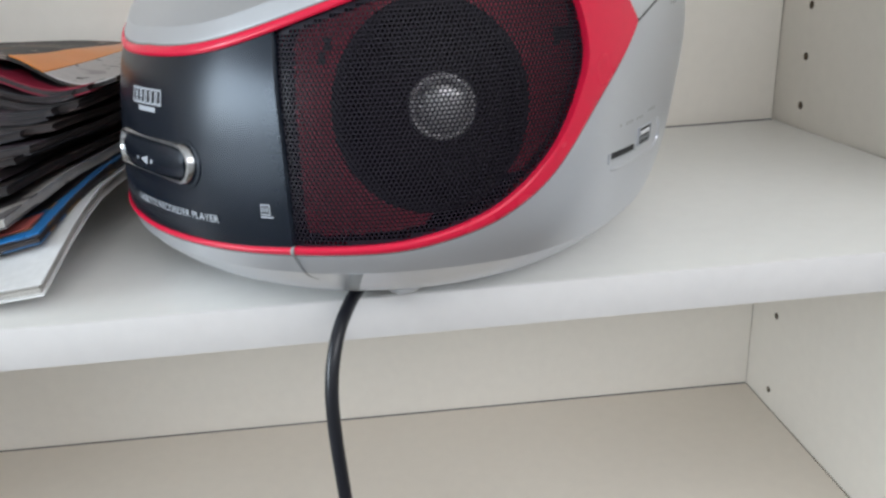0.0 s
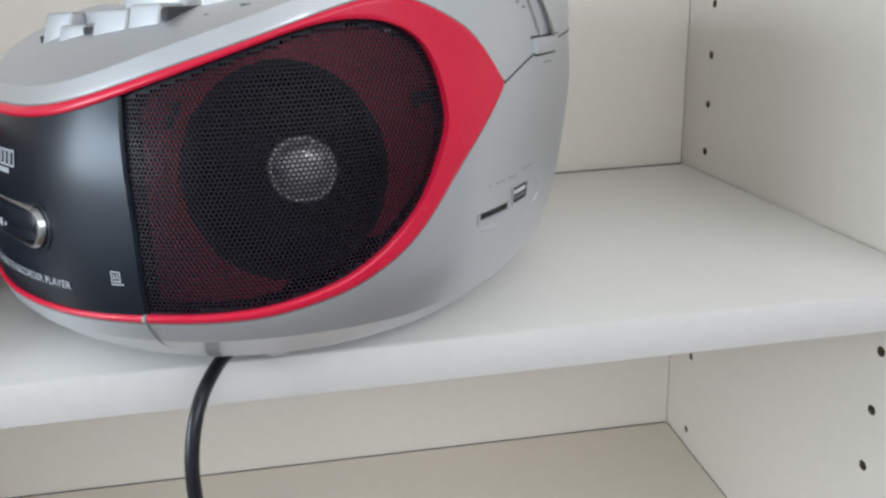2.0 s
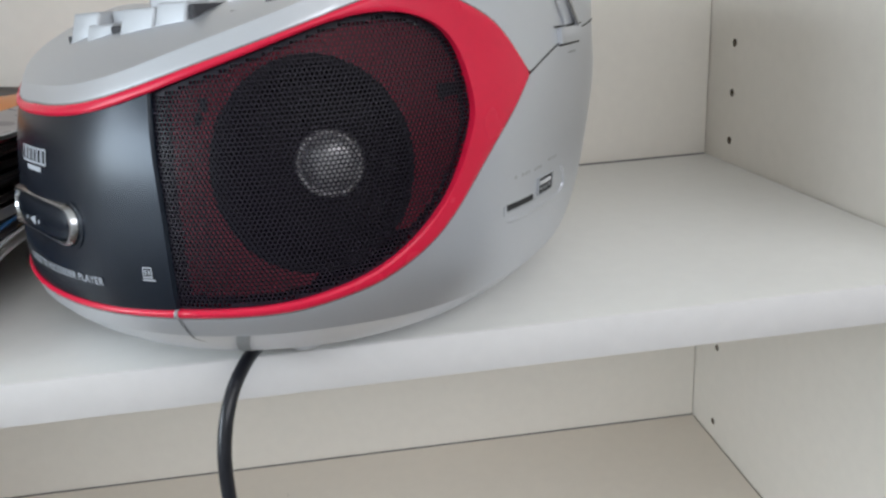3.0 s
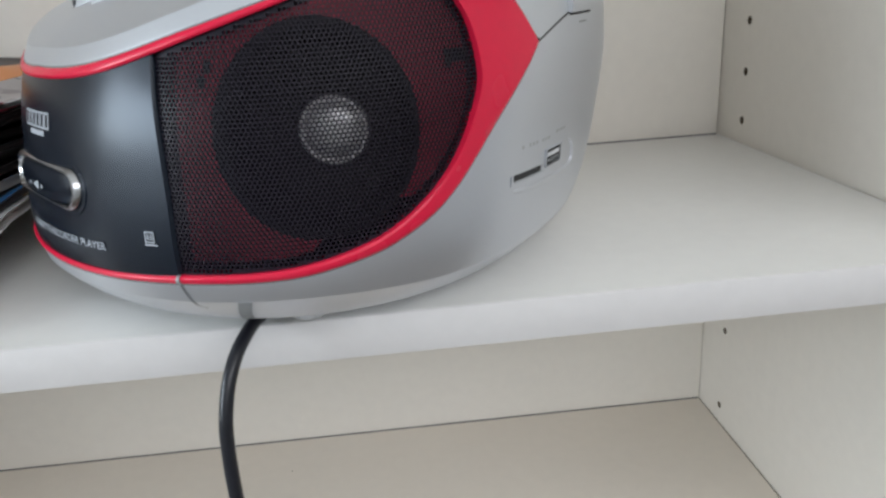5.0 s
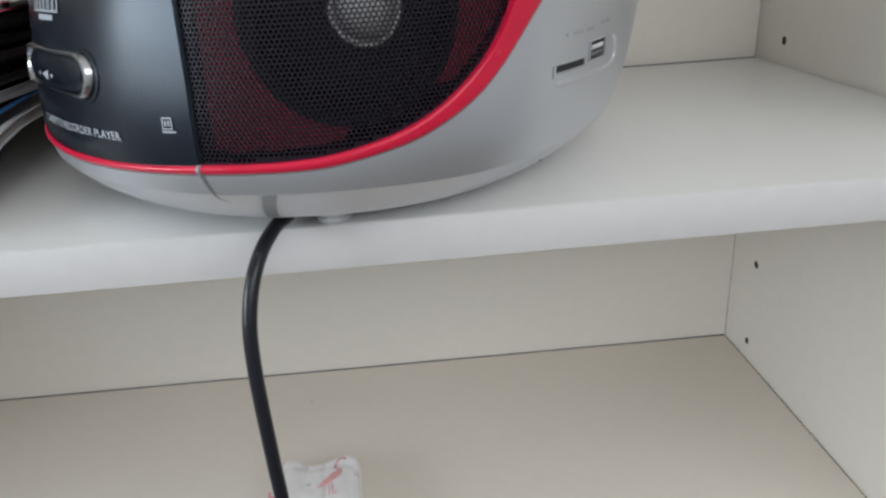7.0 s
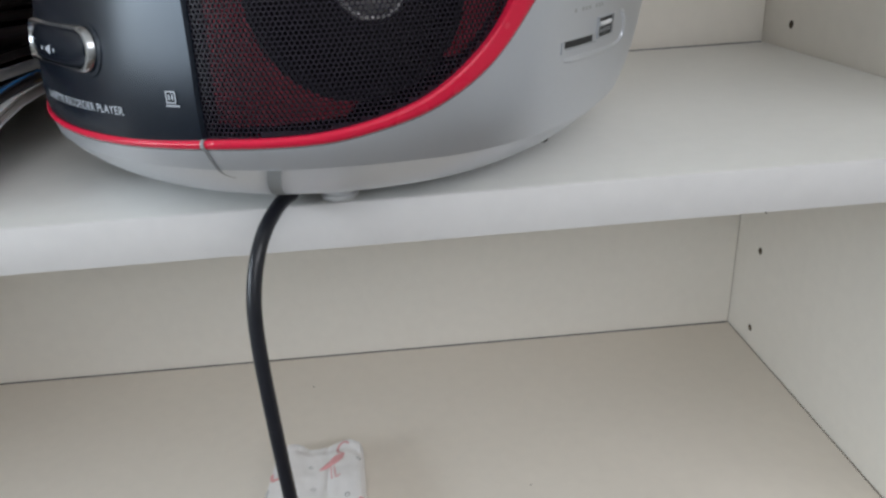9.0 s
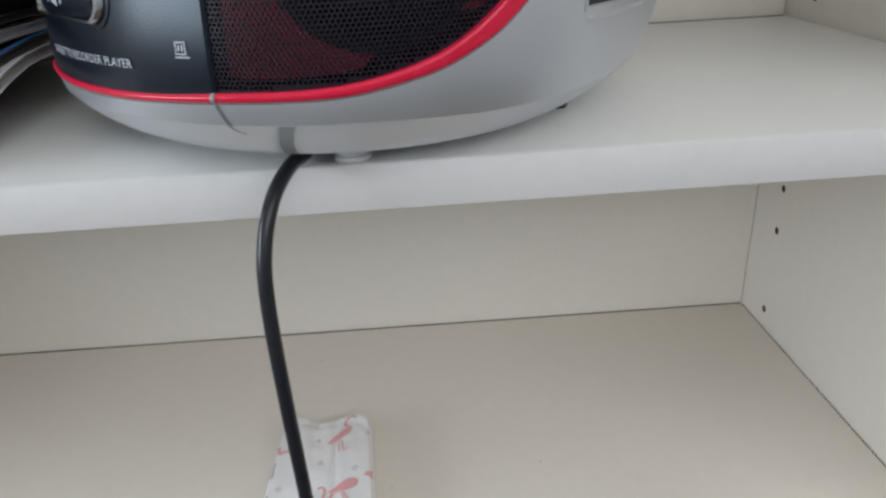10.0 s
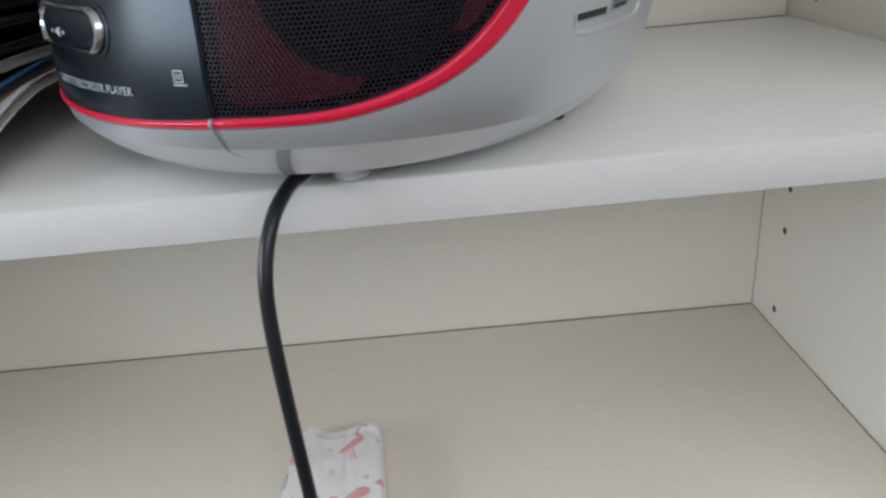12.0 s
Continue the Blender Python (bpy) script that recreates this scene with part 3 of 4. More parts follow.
# ---- seams, ports and feet ----
seam = bmesh.new()
path = [(34.3, 0.0290), (34.9, 0.0252), (35.6, 0.0222), (36.6, 0.0203), (37.4, 0.0195)]
fine = smooth_path([(a, z, 0) for a, z in path], 6)
prev = None
for i, p in enumerate(fine):
    w = 0.28 * (1 - 0.75 * i / len(fine))
    pair = (seam.verts.new(skin(p.x - w, p.y, 0.00015)), seam.verts.new(skin(p.x + w, p.y + 0.0002, 0.00015)))
    if prev:
        seam.faces.new((prev[0], prev[1], pair[1], pair[0]))
    prev = pair
part("shell_seam", seam, M_SEAM, lower_shell)
part("trim_joint", patch([34.1, 34.35, 34.6], lambda a: lo0(a) - 0.0003, lambda a: lo1(a) + 0.0002, 7, 0.0004, 0.001, 0.0011), M_GREY, lower_shell)


# no real recess: the notch's shade is the grey of a raised patch
def notch_point(i, j, sunk):
    v = j / 9
    z = 0.0068 + 0.0145 * v
    a = 39.0 + 0.42 * i + (z - 0.0068) * 250
    p = skirt_point(a, z)
    k = 1 + (-0.0015 if sunk else 0.0003) / math.hypot(p.x, p.y)
    return Vector((p.x * k, p.y * k, p.z))


part("cord_notch_shade", grid_solid(6, 10, lambda i, j: notch_point(i, j, False), lambda i, j: notch_point(i, j, True)), M_GREY, lower_shell, "cord notch as a patch in its shaded grey")
split = [PHI_TIP + 80.0 * i / 60 for i in range(61)]
part("split_line", patch(split, lambda a: SPLIT(a) - 0.0003, lambda a: SPLIT(a) + 0.0003, 2, 0.0002, 0.001), M_DARK, lower_shell)


def port_z(a):
    return 0.0461 - (a - 90.6) * 0.00002


groove = smooth_path([(89.3, 0.0425, 0), (95.2, 0.0419, 0), (104.9, 0.0415, 0), (112.0, 0.0412, 0), (115.4, 0.0428, 0), (116.0, 0.0465, 0), (114.8, 0.0508, 0), (112.3, 0.0534, 0)], 8)
dish = part("port_groove", tube([skin(p.x, p.y, -0.00005 - 0.0003 * max(5 - min(i, len(groove) - 1 - i), 0)) for i, p in enumerate(groove)], 0.0010, 10), M_SILVER, lower_shell, "rounded lip round the ports")
slot = part("card_slot", patch([90.6 + 10.4 * i / 10 for i in range(11)], lambda a: port_z(a), lambda a: port_z(a) + 0.0021, 4, 0.0002, 0.001), M_DARK, lower_shell, "black memory card slot")
part("slot_lip", patch([90.4 + 10.8 * i / 10 for i in range(11)], lambda a: port_z(a) - 0.0006, lambda a: port_z(a), 3, 0.0005, 0.001), M_KEY, slot)
for a0, a1, low in ((90.0, 90.6, -0.0016), (99.9, 101.0, 0.0)):
    part("slot_end", patch([a0 + (a1 - a0) * i / 4 for i in range(5)], lambda a: port_z(a) + low, lambda a: port_z(a) + 0.0021, 4, 0.0005, 0.001), M_SILVER, slot, "bright silver slot end")
usb = part("usb_port", patch([101.9 + 6.3 * i / 8 for i in range(9)], lambda a: 0.0466, lambda a: 0.0527, 5, 0.0003, 0.001), M_DARK, lower_shell, "dark usb socket")
part("contact_tongue", patch([102.3 + 4.9 * i / 8 for i in range(9)], lambda a: 0.0500, lambda a: 0.0514, 3, 0.0007, 0.001, 0.0003), M_RUBBER, usb, "white contact tongue")
for k in range(4):
    part("contact_strip", patch([102.9 + 1.25 * k, 103.2 + 1.25 * k, 103.5 + 1.25 * k], lambda a: 0.0478, lambda a: 0.0490, 3, 0.0005, 0.0005), M_GREY, usb, "small grey contact strip")
for a0, a1, z0, z1 in ((101.6, 101.9, 0.0463, 0.0530), (108.2, 109.1, 0.0463, 0.0530), (101.9, 108.2, 0.0527, 0.0530), (101.9, 108.2, 0.0461, 0.0466)):
    part("socket_rim", patch([a0 + (a1 - a0) * i / 6 for i in range(7)], lambda a: z0, lambda a: z1, 2, 0.0008, 0.001), M_SILVER, usb)
skin_print("port_label", [bar_shape(93.3 + 1.15 * k, 94.0 + 1.15 * k, 0.0564, 0.0576) for k in (0, 2, 3, 4, 6, 7, 8)] + [bar_shape(106.0 + 1.2 * k, 106.8 + 1.2 * k, 0.0575, 0.0586) for k in range(4)], M_MARK, lower_shell)

for a in (48.4, 121.0, 233.0, 307.0):
    p = skin(a, 0.008)
    k = (0.0822 if a < 60 else 0.068) / math.hypot(p.x, p.y)
    bm = lathe([(0.0056, 0.0), (0.0063, 0.0005), (0.0065, 0.0012), (0.0064, 0.0020), (0.0058, 0.0024), (0.0058, 0.0066)], 36, (p.x * k, p.y * k, 0.0))
    part("foot", bm, M_RUBBER, boombox, "round pale grey foot")
# this foot's near-black colour stands in for the shade under the shell
part("foot", lathe([(0.0028, 0.0), (0.0034, 0.0008), (0.0034, 0.0070)], 24, (0.0705, -0.0325, 0.0)), M_DARK, boombox, "small foot coloured dark for the shade under the shell")

# ---- keys, buttons and aerial on the top ----
def row_frame(x, y, z, dx, dy, tilt=0.0):
    """A frame whose x runs along a row of keys and whose y points inwards."""
    u = Vector((dx, dy, 0)).normalized()
    v = Vector((-u.y, u.x, 0))
    m = Matrix((u, v, Vector((0, 0, 1)))).transposed().to_4x4()
    return Matrix.Translation((x - CX, y - CY, z)) @ m @ pose(0, 0, 0, tilt, 0, 0)


deck = row_frame(-0.3213, -0.2279, 0.1108, 0.0276, -0.0197) @ pose(-0.0024, -0.0022, 0)


def key_block(x0, x1, y0, y1, z1, mat, label, slope=0.0042):
    """A cassette key with a sloping face and rounded edges."""
    bm = box(x0, x1, y0, y1, -0.006, z1, 0.0011, 3)
    for v in bm.verts:
        if v.co.z > z1 * 0.5:
            v.co.y += slope * (1 - (v.co.y - y0) / (y1 - y0))
    return part("deck_key", moved(bm, deck), mat, top_shell, label)


key_block(0.0060, 0.0222, -0.0034, 0.013, 0.0106, M_KEY, "bright silver cassette key", 0.0060)
key_block(0.0227, 0.0368, -0.0030, 0.013, 0.0116, M_KEY, "bright silver cassette key", 0.0060)
key_block(-0.0142, -0.0005, -0.0010, 0.014, 0.0064, M_KEY, "low silver cassette key", 0.0040)
key_block(-0.0290, -0.0146, 0.0030, 0.022, 0.0108, M_KEY, "tall rounded silver key housing", 0.0060)
part("key_gap", moved(box(-0.0003, 0.0058, 0.0015, 0.013, -0.006, 0.0056, 0.0008), deck), M_RECESS, top_shell, "dark gap between keys")
part("key_gap", moved(box(-0.0306, -0.0294, 0.0060, 0.012, -0.004, 0.0032, 0.0005), deck), M_RECESS, top_shell, "dark gap beside the keys")
bm = box(-0.0140, 0.0390, 0.0135, 0.0245, -0.006, 0.0108, 0.0010)
part("deck_recess", moved(bm, deck), M_KEY, top_shell, "grey ledge behind the keys")
bm = box(0.0373, 0.0405, 0.002, 0.022, -0.006, 0.0104, 0.0012, 3)
part("deck_recess", moved(bm, deck), M_RECESS, top_shell, "dark grey recess beside the keys")
bm = box(-0.008, 0.0240, 0.0250, 0.090, -0.006, 0.0165, 0.0030, 5)
part("cassette_lid", moved(bm, deck), M_KEY, top_shell, "silver cassette lid")
btn = row_frame(-0.2822, -0.2390, 0.1178, 0.0090, -0.0008)
for k in range(2):
    part("tuning_button", moved(box(0.0092 * k, 0.0092 * k + 0.0088, 0.0, 0.006, -0.001, 0.0060, 0.0014, 3), btn), M_RUBBER, top_shell, "small silver push button")
for x, y, z in ((-0.2767, -0.2560, 0.1180), (-0.2656, -0.2571, 0.1204)):
    lab = row_frame(x, y, z, 1.0, -0.1)
    part("button_label", moved(box(-0.0017, 0.0017, -0.0004, 0.0004, -0.002, 0.0004), lab), M_SEAM, top_shell)


def aerial():
    def band(name, a0, a1, z0, z1, off, mat, parent, label=""):
        return part(name, patch([a0 + (a1 - a0) * i / 8 for i in range(9)], lambda a: z0, lambda a: z1, 5, off, 0.004, 0.0003), mat, parent, label)
    clip = band("aerial_clip", 112.5, 124.0, 0.0986, 0.1042, 0.0016, M_SILVER, top_shell, "bright silver aerial holder")
    band("clip_gap_shade", 111.6, 126.6, 0.1043, 0.1050, 0.0002, M_DARK, clip)
    band("clip_gap_shade", 112.8, 124.0, 0.0976, 0.0985, 0.0002, M_DARK, clip)
    # dark band painted where the clip's end face lies in shade
    band("clip_gap_shade", 124.3, 126.3, 0.0984, 0.1040, 0.0002, M_RECESS, clip)
    a, b = skin(122.0, 0.1045, 0.0012), skin(114.6, 0.1225, 0.0006)
    part("aerial_rod", tube([a, a.lerp(b, 0.5) + Vector((0, 0, 0.0006)), b], 0.0011, 10), M_CHROME, top_shell, "thin chrome aerial rod")
    a2, b2 = skin(116.2, 0.1052, 0.0002), skin(110.0, 0.1225, 0.0002)
    part("aerial_groove", tube([a2, a2.lerp(b2, 0.5), b2], 0.0011, 8), M_SILVER, top_shell)
    skin_print("vent_mark", [bar_shape(106.6, 107.7, 0.1169, 0.1177), bar_shape(108.7, 109.8, 0.1151, 0.1159)], M_SEAM, top_shell, off=0.0002)
    skin_print("clip_label", [bar_shape(117.0 + 0.9 * i, 117.6 + 0.9 * i, 0.0945, 0.0953) for i in range(5)], M_GREY, lower_shell)


aerial()

# ---- power cord over the shelf edge ----
knots = [(-0.284, -0.225, 0.0031), (-0.2870, -0.246, 0.0031), (-0.2905, -0.2615, 0.0034), (-0.2950, -0.2735, -0.0030), (-0.2982, -0.2810, -0.0160), (-0.2990, -0.2850, -0.0330), (-0.2979, -0.2885, -0.0650), (-0.2960, -0.2905, -0.1200), (-0.2946, -0.2920, -0.2000), (-0.2932, -0.2920, -0.3200), (-0.292, -0.286, -0.60), (-0.290, -0.284, -1.02), (-0.285, -0.30, -1.105), (-0.25, -0.34, -1.1165)]
cord = part("power_cord", tube(smooth_path(knots, 8), 0.0024, 14), M_CORD)
tagged(cord, "black rubber power cord hanging over the shelf edge", "cord")


# ---- paper bag on the lower shelf ----
def bag_top(u, v):
    """u across, v from the open end towards the front."""
    x = -0.3395 + 0.0515 * u + v * (-0.007 + 0.015 * u)
    y = -0.1245 - 0.004 * u - 0.122 * v + 0.003 * math.sin(9 * u) * (1 - v)
    y += 0.0022 * math.exp(-((u - 0.72) / 0.20) ** 4) * (1 - v) ** 6
    side = 1 - 0.35 * abs(2 * u - 1) ** 40
    swell = 0.0100 + 0.004 * math.sin(math.pi * min(max(v * 1.1 + 0.12, 0), 1))
    dent = -0.0018 * math.exp(-((u - 0.38) / 0.07) ** 2) * math.exp(-v / 0.12)
    n = noise.noise(Vector((u * 4, v * 9, 2.0))) * 0.0007 + noise.noise(Vector((u * 11, v * 24, 5.0))) * 0.0004
    fold_mark = 0.0012 * math.exp(-((v - 0.03 - 0.25 * (u - 0.5) ** 2) / 0.012) ** 2) + 0.0009 * math.exp(-((u - 0.60 - 0.1 * v) / 0.02) ** 2)
    return Vector((x, y, LOW + 0.0015 + (swell + dent + n - fold_mark) * side + 0.0015))


def bag_low(u, v):
    p = bag_top(u, v)
    return Vector((p.x, p.y, LOW + 0.0011 + 0.0003 * u))


bag = part("paper_bag", grid_solid(33, 49, lambda i, j: bag_top(i / 32, j / 48), lambda i, j: bag_low(i / 32, j / 48)), M_PAPER)
tagged(bag, "small white paper bag with pink print lying on the lower shelf", "paper bag")


def bag_print(name, ring, mat):
    bm = bmesh.new()
    c = bm.verts.new(bag_top(sum(p[0] for p in ring) / len(ring), sum(p[1] for p in ring) / len(ring)) + Vector((0, 0, 0.0004)))
    vs = [bm.verts.new(bag_top(u, v) + Vector((0, 0, 0.0004))) for u, v in ring]
    for k in range(len(vs)):
        bm.faces.new((vs[k], vs[(k + 1) % len(vs)], c))
    return part(name, bm, mat, bag, smooth=False)


def stroke(points, w):
    """A ring round a line of (u, v), w wide (in metres), tapering a little."""
    p = smooth_path([(a * 0.055, b * 0.125, 0) for a, b in points], 5)
    lft, rgt = [], []
    for i, q in enumerate(p):
        d = (p[min(i + 1, len(p) - 1)] - p[max(i - 1, 0)]).normalized()
        lft.append(q + Vector((-d.y, d.x, 0)) * w / 2)
        rgt.append(q - Vector((-d.y, d.x, 0)) * w / 2)
    return lft, rgt


def bag_line(name, points, w, mat):
    lft, rgt = stroke(points, w)
    bm = bmesh.new()
    up = Vector((0, 0, 0.0004))
    a = [bm.verts.new(bag_top(q.x / 0.055, q.y / 0.125) + up) for q in lft]
    b = [bm.verts.new(bag_top(q.x / 0.055, q.y / 0.125) + up) for q in rgt]
    for i in range(len(a) - 1):
        bm.faces.new((a[i], a[i + 1], b[i + 1], b[i]))
    return part(name, bm, mat, bag, smooth=False)


def leaf(u, v, length, width, turn):
    ring = []
    for k in range(20):
        w = 2 * math.pi * k / 20
        x, y = math.cos(w) * length / 2, math.sin(w) * width / 2 * (1 + 0.55 * math.cos(w))
        ring.append((u + (x * math.cos(turn) - y * math.sin(turn)) / 0.055, v + (x * math.sin(turn) + y * math.cos(turn)) / 0.125))
    return ring


def motif(u, v, length, width, turn, curl, dashes):
    """A plain pink leaf shape with a curl and fine dashes."""
    bag_print("pink_shape", leaf(u, v, length, width, turn), M_PINK)
    bag_line("pink_curl", curl, 0.0013, M_PINK)
    for d in dashes:
        bag_line("pink_dash", d, 0.0006, M_PINK)


motif(0.655, 0.146, 0.0165, 0.0056, radians(-37), [(0.76, 0.115), (0.78, 0.100), (0.721, 0.078), (0.719, 0.035), (0.79, 0.014), (0.835, 0.030)],
      [[(0.656, 0.175), (0.662, 0.22), (0.672, 0.264)], [(0.686, 0.175), (0.70, 0.22), (0.713, 0.256), (0.76, 0.245)]])
motif(0.725, 0.480, 0.0155, 0.0062, radians(-20), [(0.63, 0.505), (0.617, 0.525), (0.585, 0.552), (0.548, 0.534), (0.560, 0.490), (0.530, 0.470), (0.494, 0.478)],
      [[(0.725, 0.510), (0.771, 0.572), (0.732, 0.640)], [(0.705, 0.510), (0.752, 0.585), (0.70, 0.66)]])
bag_line("pink_curl", [(0.035, 0.222), (0.064, 0.272), (0.137, 0.265), (0.215, 0.309), (0.260, 0.330)], 0.0018, M_PINK)
bag_line("pink_curl", [(0.050, 0.010), (0.08, 0.018), (0.114, 0.016)], 0.0012, M_PINK)
bag_print("pink_shape", [(0.911, 0.423), (0.955, 0.398), (0.99, 0.387), (0.992, 0.436), (0.955, 0.432)], M_PINK)
bag_print("pink_shape", leaf(0.135, 0.615, 0.0075, 0.0050, radians(20)), M_PINK)
for u, v in ((0.492, 0.314), (0.832, 0.388), (0.139, 0.499), (0.955, 0.135), (0.44, 0.16), (0.90, 0.64), (0.30, 0.72)):
    bag_line("grey_ring", [(u + 0.022 * math.cos(w), v + 0.011 * math.sin(w)) for w in (0, 1.2, 2.4, 3.6, 4.8, 6.0)], 0.0003, M_SEAM)
for u, v in ((0.048, 0.331), (0.020, 0.331), (0.05, 0.524)):
    bag_line("grey_dash", [(u, v), (u - 0.002, v + 0.05), (u + 0.003, v + 0.1)], 0.0004, M_SEAM)

# ---- crumbs ----
for x, y, r in ((-0.327, -0.041, 0.0004), (-0.190, -0.161, 0.0004), (-0.143, -0.200, 0.0004), (-0.276, -0.172, 0.0003)):
    z = -0.2182 - 0.0044 * x
    bm = bmesh.new()
    bmesh.ops.create_icosphere(bm, subdivisions=1, radius=r, matrix=Matrix.Translation((x, y, z + r * 0.6)))
    for v in bm.verts:
        v.co += Vector((noise.noise(v.co * 3000), noise.noise(v.co * 2500 + Vector((3, 1, 2))), 0)) * r * 0.5
    tagged(part("crumb", bm, M_CRUMB), "tiny dark crumb on the lower shelf", "crumb", "crumbs on the lower shelf")


# ---- pile of magazines ----
def cover_material(name, base, patches):
    """A printed cover: a base colour with soft-edged colour fields."""
    m = material(name, base, 0.5, var=0.1, scale=60, spec=0.3)
    nt = m.node_tree
    b = nt.nodes["Principled BSDF"]
    out = b.inputs["Base Color"].links[0].from_socket
    co = nt.nodes.new("ShaderNodeTexCoord")
    for k, (color, scale, level) in enumerate(patches):
        n = nt.nodes.new("ShaderNodeTexNoise")
        n.inputs["Scale"].default_value, n.inputs["Detail"].default_value, n.inputs["Distortion"].default_value = scale, 1.0, 0.3
        mp = nt.nodes.new("ShaderNodeMapping")
        mp.inputs["Location"].default_value = (3.1 * k, 1.7 * k, 0.3)
        nt.links.new(co.outputs["Object"], mp.inputs["Vector"])
        nt.links.new(mp.outputs[0], n.inputs["Vector"])
        st = nt.nodes.new("ShaderNodeMapRange")
        st.inputs["From Min"].default_value, st.inputs["From Max"].default_value = level, level + 0.02
        nt.links.new(n.outputs["Fac"], st.inputs["Value"])
        mix = nt.nodes.new("ShaderNodeMix")
        mix.data_type = "RGBA"
        nt.links.new(st.outputs[0], mix.inputs["Factor"])
        nt.links.new(out, mix.inputs["A"])
        mix.inputs["B"].default_value = (*color, 1)
        out = mix.outputs["Result"]
    nt.links.new(out, b.inputs["Base Color"])
    return m


COVERS = {
    "white": cover_material("white_cover", (0.74, 0.74, 0.74), [((0.62, 0.62, 0.66), 25, 0.68)]),
    "blue": cover_material("blue_cover", (0.05, 0.05, 0.06), [((0.03, 0.10, 0.22), 40, 0.55), ((0.22, 0.13, 0.05), 60, 0.58)]),
    "dark": cover_material("dark_cover", (0.03, 0.03, 0.035), [((0.055, 0.04, 0.05), 40, 0.55), ((0.12, 0.10, 0.10), 60, 0.66)]),
    "brown": cover_material("brown_cover", (0.045, 0.032, 0.030), [((0.015, 0.014, 0.015), 40, 0.5), ((0.16, 0.12, 0.11), 70, 0.65)]),
    "red": cover_material("red_cover", (0.26, 0.02, 0.045), [((0.05, 0.04, 0.05), 35, 0.55)]),
    "grey": cover_material("grey_cover", (0.42, 0.40, 0.38), [((0.12, 0.11, 0.11), 40, 0.55)]),
    "orange": cover_material("orange_cover", (0.030, 0.026, 0.025), [((0.10, 0.05, 0.03), 50, 0.56), ((0.30, 0.25, 0.22), 90, 0.66)]),
}


def magazine(cx, cy, w, d, turn, z, thick, cover, label, lift=0.0, droop=0.0, wave=0.0015, seed=0, front=1.0, fields=(), ripple=0.0):
    """A soft-bound magazine of w x d; its right edge may lift or droop."""
    ob = empty("magazine", (cx, cy, z), label, "magazine", "magazines in the pile")
    ob.rotation_euler = (0, 0, radians(turn))

    def face(u, v, h):
        x, y = (u - 0.5) * w, (v - 0.5) * d
        e = max(u - 0.45, 0) / 0.55
        f = max(0.5 - v, 0) / 0.5
        bend = lift * e * e * (front + (1 - front) * math.sin(math.pi / 2 * min(v / 0.42, 1))) + droop * e * e + wave * math.sin(5 * u + 3 * v + seed) * (0.2 + f + e)
        bend = max(bend, 0.0) if droop >= 0 else bend
        bend += 0.0009 * noise.noise(Vector((u * 9, v * 5, seed * 2.3))) * e
        bend += ripple * (0.35 + math.cos(2 * math.pi * max(u - 0.79, 0) / 0.29)) * max(0, 1 - 1.2 * v)
        return Vector((x - 0.1 * abs(bend) * e, y, h + bend))
    t = 0.0006
    nu, nv = 49, 13

    def sheet(h0, h1, inset):
        def at(i, j, h):
            return face(inset + (1 - 2 * inset) * i / (nu - 1), inset + (1 - 2 * inset) * j / (nv - 1), h)
        return grid_solid(nu, nv, lambda i, j: at(i, j, h1), lambda i, j: at(i, j, h0))

    def field(u0, u1, v0, v1, slant):
        def at(i, j, h):
            v = v0 + (v1 - v0) * j / 16
            return face(u0 + (u1 - u0) * i / 16 + slant * v * (1 - (u1 >= 1) * i / 16), v, h)
        return grid_solid(17, 17, lambda i, j: at(i, j, thick + 0.0006), lambda i, j: at(i, j, thick + 0.0001))
    part("back_cover", sheet(0.0, t, 0.0), COVERS[cover], ob)
    n = max(1, int((thick - 2 * t) / 0.0008))
    for k in range(n):
        a = t + (thick - 2 * t) * k / n
        b = t + (thick - 2 * t) * (k + 1) / n
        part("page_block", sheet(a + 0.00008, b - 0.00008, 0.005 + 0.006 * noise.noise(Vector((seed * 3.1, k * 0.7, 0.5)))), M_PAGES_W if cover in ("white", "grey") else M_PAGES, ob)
    top = part("front_cover", sheet(thick - t, thick, 0.0), COVERS[cover], ob)
    for name, mat, u0, u1, v0, v1, slant in fields:
        part(name, field(u0, u1, v0, v1, slant), mat, top)
    return ob


M_ORANGE = material("orange_print", (0.78, 0.24, 0.012), 0.35, var=0.06, scale=60, coat=0.15)
M_BLUE = material("blue_print", (0.015, 0.19, 0.52), 0.35, var=0.06, scale=60, coat=0.15)
M_CORAL = material("coral_print", (0.62, 0.16, 0.14), 0.4, var=0.15, scale=90)
M_NAVY = material("navy_print", (0.05, 0.06, 0.22), 0.4, var=0.15, scale=90)
M_COVER_GREY = cover_material("worn_white_print", (0.50, 0.47, 0.46), [((0.10, 0.09, 0.09), 160, 0.66), ((0.34, 0.30, 0.31), 45, 0.58)])
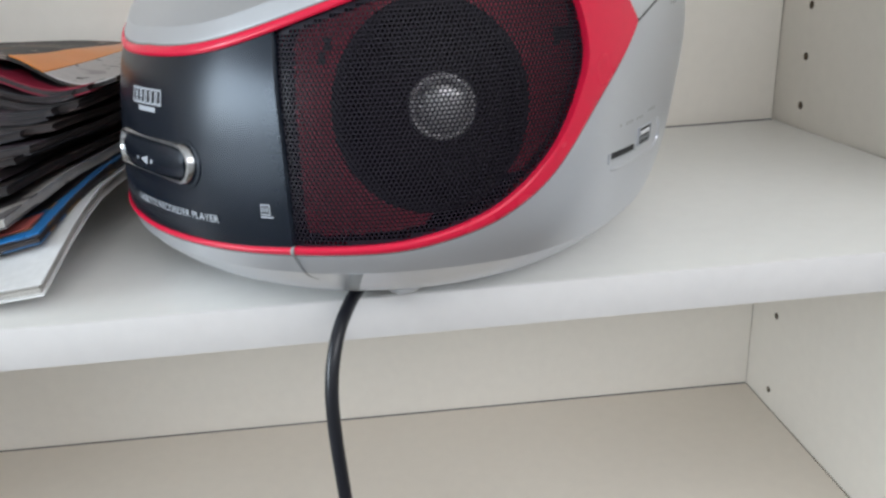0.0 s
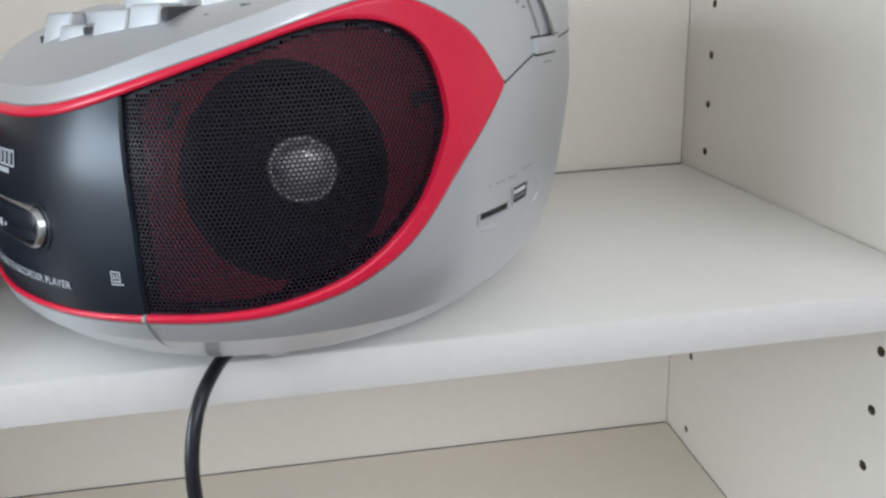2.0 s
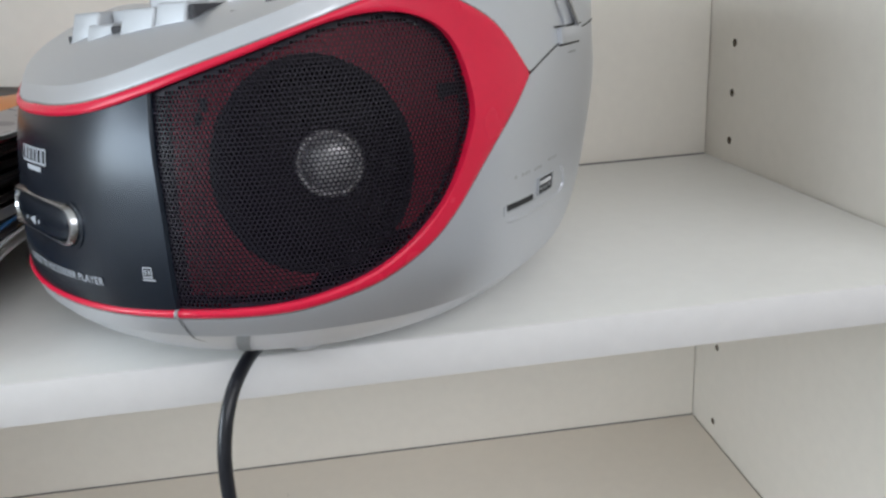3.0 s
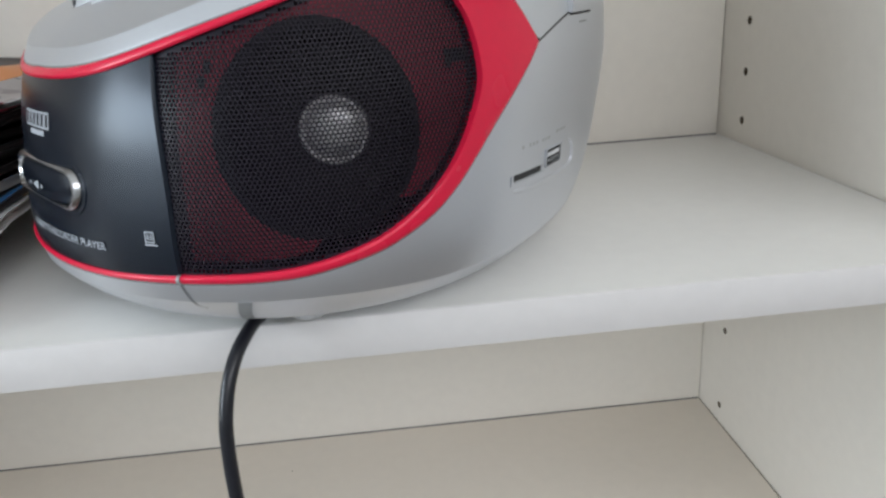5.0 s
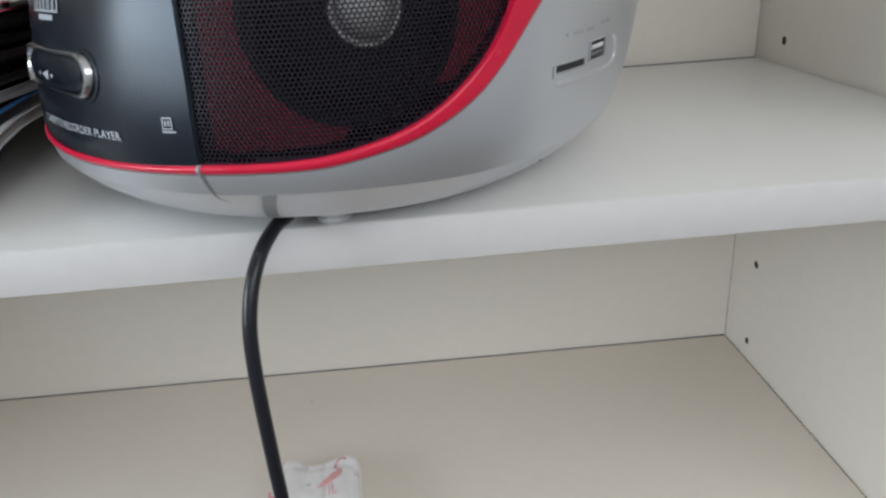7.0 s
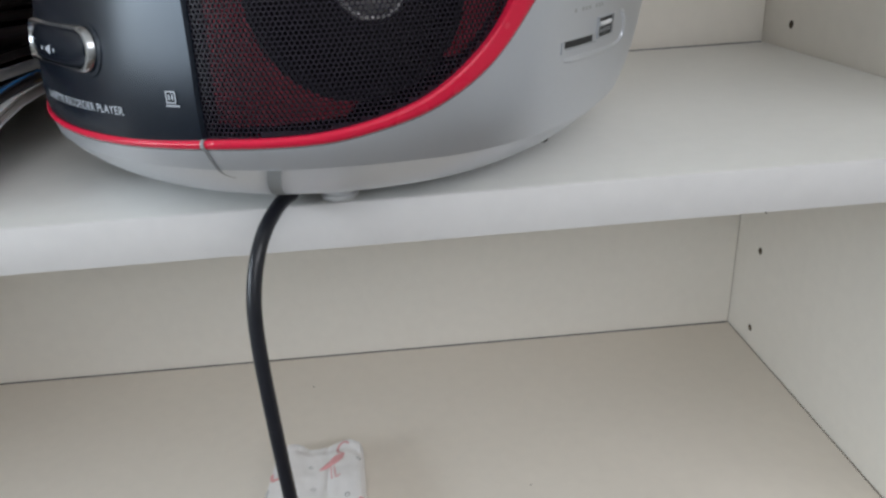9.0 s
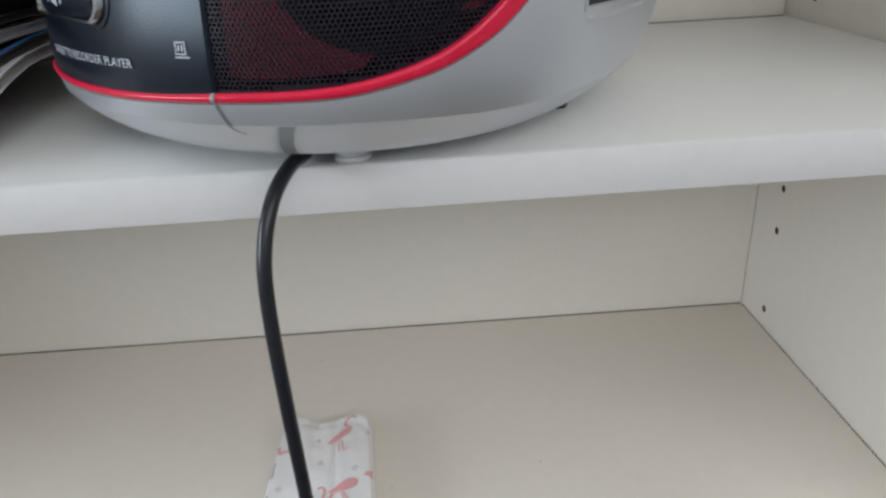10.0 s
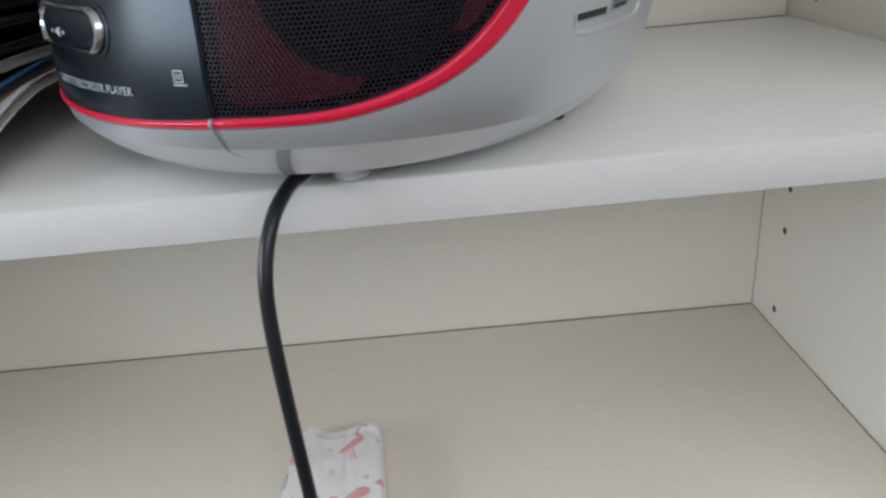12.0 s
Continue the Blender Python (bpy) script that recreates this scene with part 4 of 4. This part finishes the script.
FIELDS = {
    "orange": [("orange_field", M_ORANGE, 0.815, 0.872, 0.0, 1.0, 0.022), ("white_field", M_COVER_GREY, 0.874, 1.0, 0.0, 1.0, 0.022)],
    "blue": [("blue_border", M_BLUE, 0.978, 1.0, 0.0, 1.0, 0.0), ("blue_border", M_BLUE, 0.70, 0.976, 0.0, 0.028, 0.0), ("coral_box", M_CORAL, 0.88, 0.966, 0.05, 0.12, 0.0), ("brown_field", COVERS["brown"], 0.70, 0.966, 0.15, 0.60, 0.0)],
    "white": [("navy_print", M_NAVY, 0.78, 0.86, 0.10, 0.22, 0.02), ("grey_print", M_GREY, 0.875, 0.885, 0.12, 0.30, 0.02), ("grey_print", M_GREY, 0.90, 0.906, 0.14, 0.27, 0.02)],
}
PILE = [
    # right edge x, front y, width, depth, turn, thickness, cover, lift, front share of the lift, droop, label
    (-0.402, -0.240, 0.275, 0.210, -1.0, 0.0050, "white", 0.025, 0.36, 0.0, "white magazine with a lifted edge at the bottom of the pile"),
    (-0.408, -0.217, 0.260, 0.200, -1.5, 0.0040, "blue", 0.0215, 0.70, 0.0, "magazine with a blue-edged cover low in the pile"),
    (-0.416, -0.214, 0.270, 0.195, -3.0, 0.0046, "grey", 0.0185, 0.85, 0.0, "worn grey magazine low in the pile"),
    (-0.430, -0.208, 0.250, 0.190, -2.0, 0.0034, "red", 0.0160, 0.95, 0.0, "magazine with a dark red cover in the pile"),
    (-0.418, -0.200, 0.260, 0.188, -3.5, 0.0036, "brown", 0.0125, 1.0, 0.0, "dark brown magazine in the middle of the pile"),
    (-0.429, -0.194, 0.270, 0.182, -1.5, 0.0044, "dark", 0.010, 1.0, 0.0, "dark glossy magazine in the middle of the pile"),
    (-0.420, -0.190, 0.262, 0.178, -2.8, 0.0030, "brown", 0.009, 1.0, 0.0, "dark brown magazine in the middle of the pile"),
    (-0.414, -0.182, 0.260, 0.172, -4.0, 0.0040, "dark", 0.007, 1.0, 0.0, "dark glossy magazine in the middle of the pile"),
    (-0.426, -0.178, 0.250, 0.168, -1.0, 0.0036, "dark", 0.006, 1.0, 0.0, "dark glossy magazine in the middle of the pile"),
    (-0.411, -0.172, 0.270, 0.162, -2.5, 0.0032, "brown", 0.004, 1.0, 0.0, "dark brown magazine in the middle of the pile"),
    (-0.419, -0.168, 0.262, 0.158, -1.0, 0.0042, "dark", 0.003, 1.0, 0.0, "dark glossy magazine high in the pile"),
    (-0.413, -0.164, 0.264, 0.155, -3.0, 0.0034, "dark", 0.001, 1.0, -0.002, "dark glossy magazine high in the pile"),
    (-0.405, -0.160, 0.260, 0.152, -2.0, 0.0040, "brown", 0.0, 1.0, -0.004, "dark brown magazine high in the pile"),
    (-0.411, -0.157, 0.260, 0.148, -0.5, 0.0032, "dark", 0.0, 1.0, -0.006, "dark glossy magazine high in the pile"),
    (-0.402, -0.154, 0.260, 0.146, -1.5, 0.0036, "red", 0.0, 1.0, -0.009, "magazine with a dark red cover high in the pile"),
    (-0.392, -0.150, 0.250, 0.142, -1.0, 0.0018, "orange", 0.0, 1.0, -0.012, "wavy magazine with an orange and white cover on the pile"),
]
RIPPLE = {8: 0.0004, 9: 0.0009, 10: 0.0015, 11: 0.0022, 12: 0.0030, 13: 0.0039, 14: 0.0049, 15: 0.0056}
z = 0.0006
for k, (xr, yf, w, d, turn, thick, cover, lift, front, droop, label) in enumerate(PILE):
    magazine(xr - w / 2, yf + d / 2, w, d, turn, z, thick, cover, label, lift, droop, 0.0009, k * 0.45, front, FIELDS.get(cover, ()), RIPPLE.get(k, 0.0))
    z += thick + 0.0019
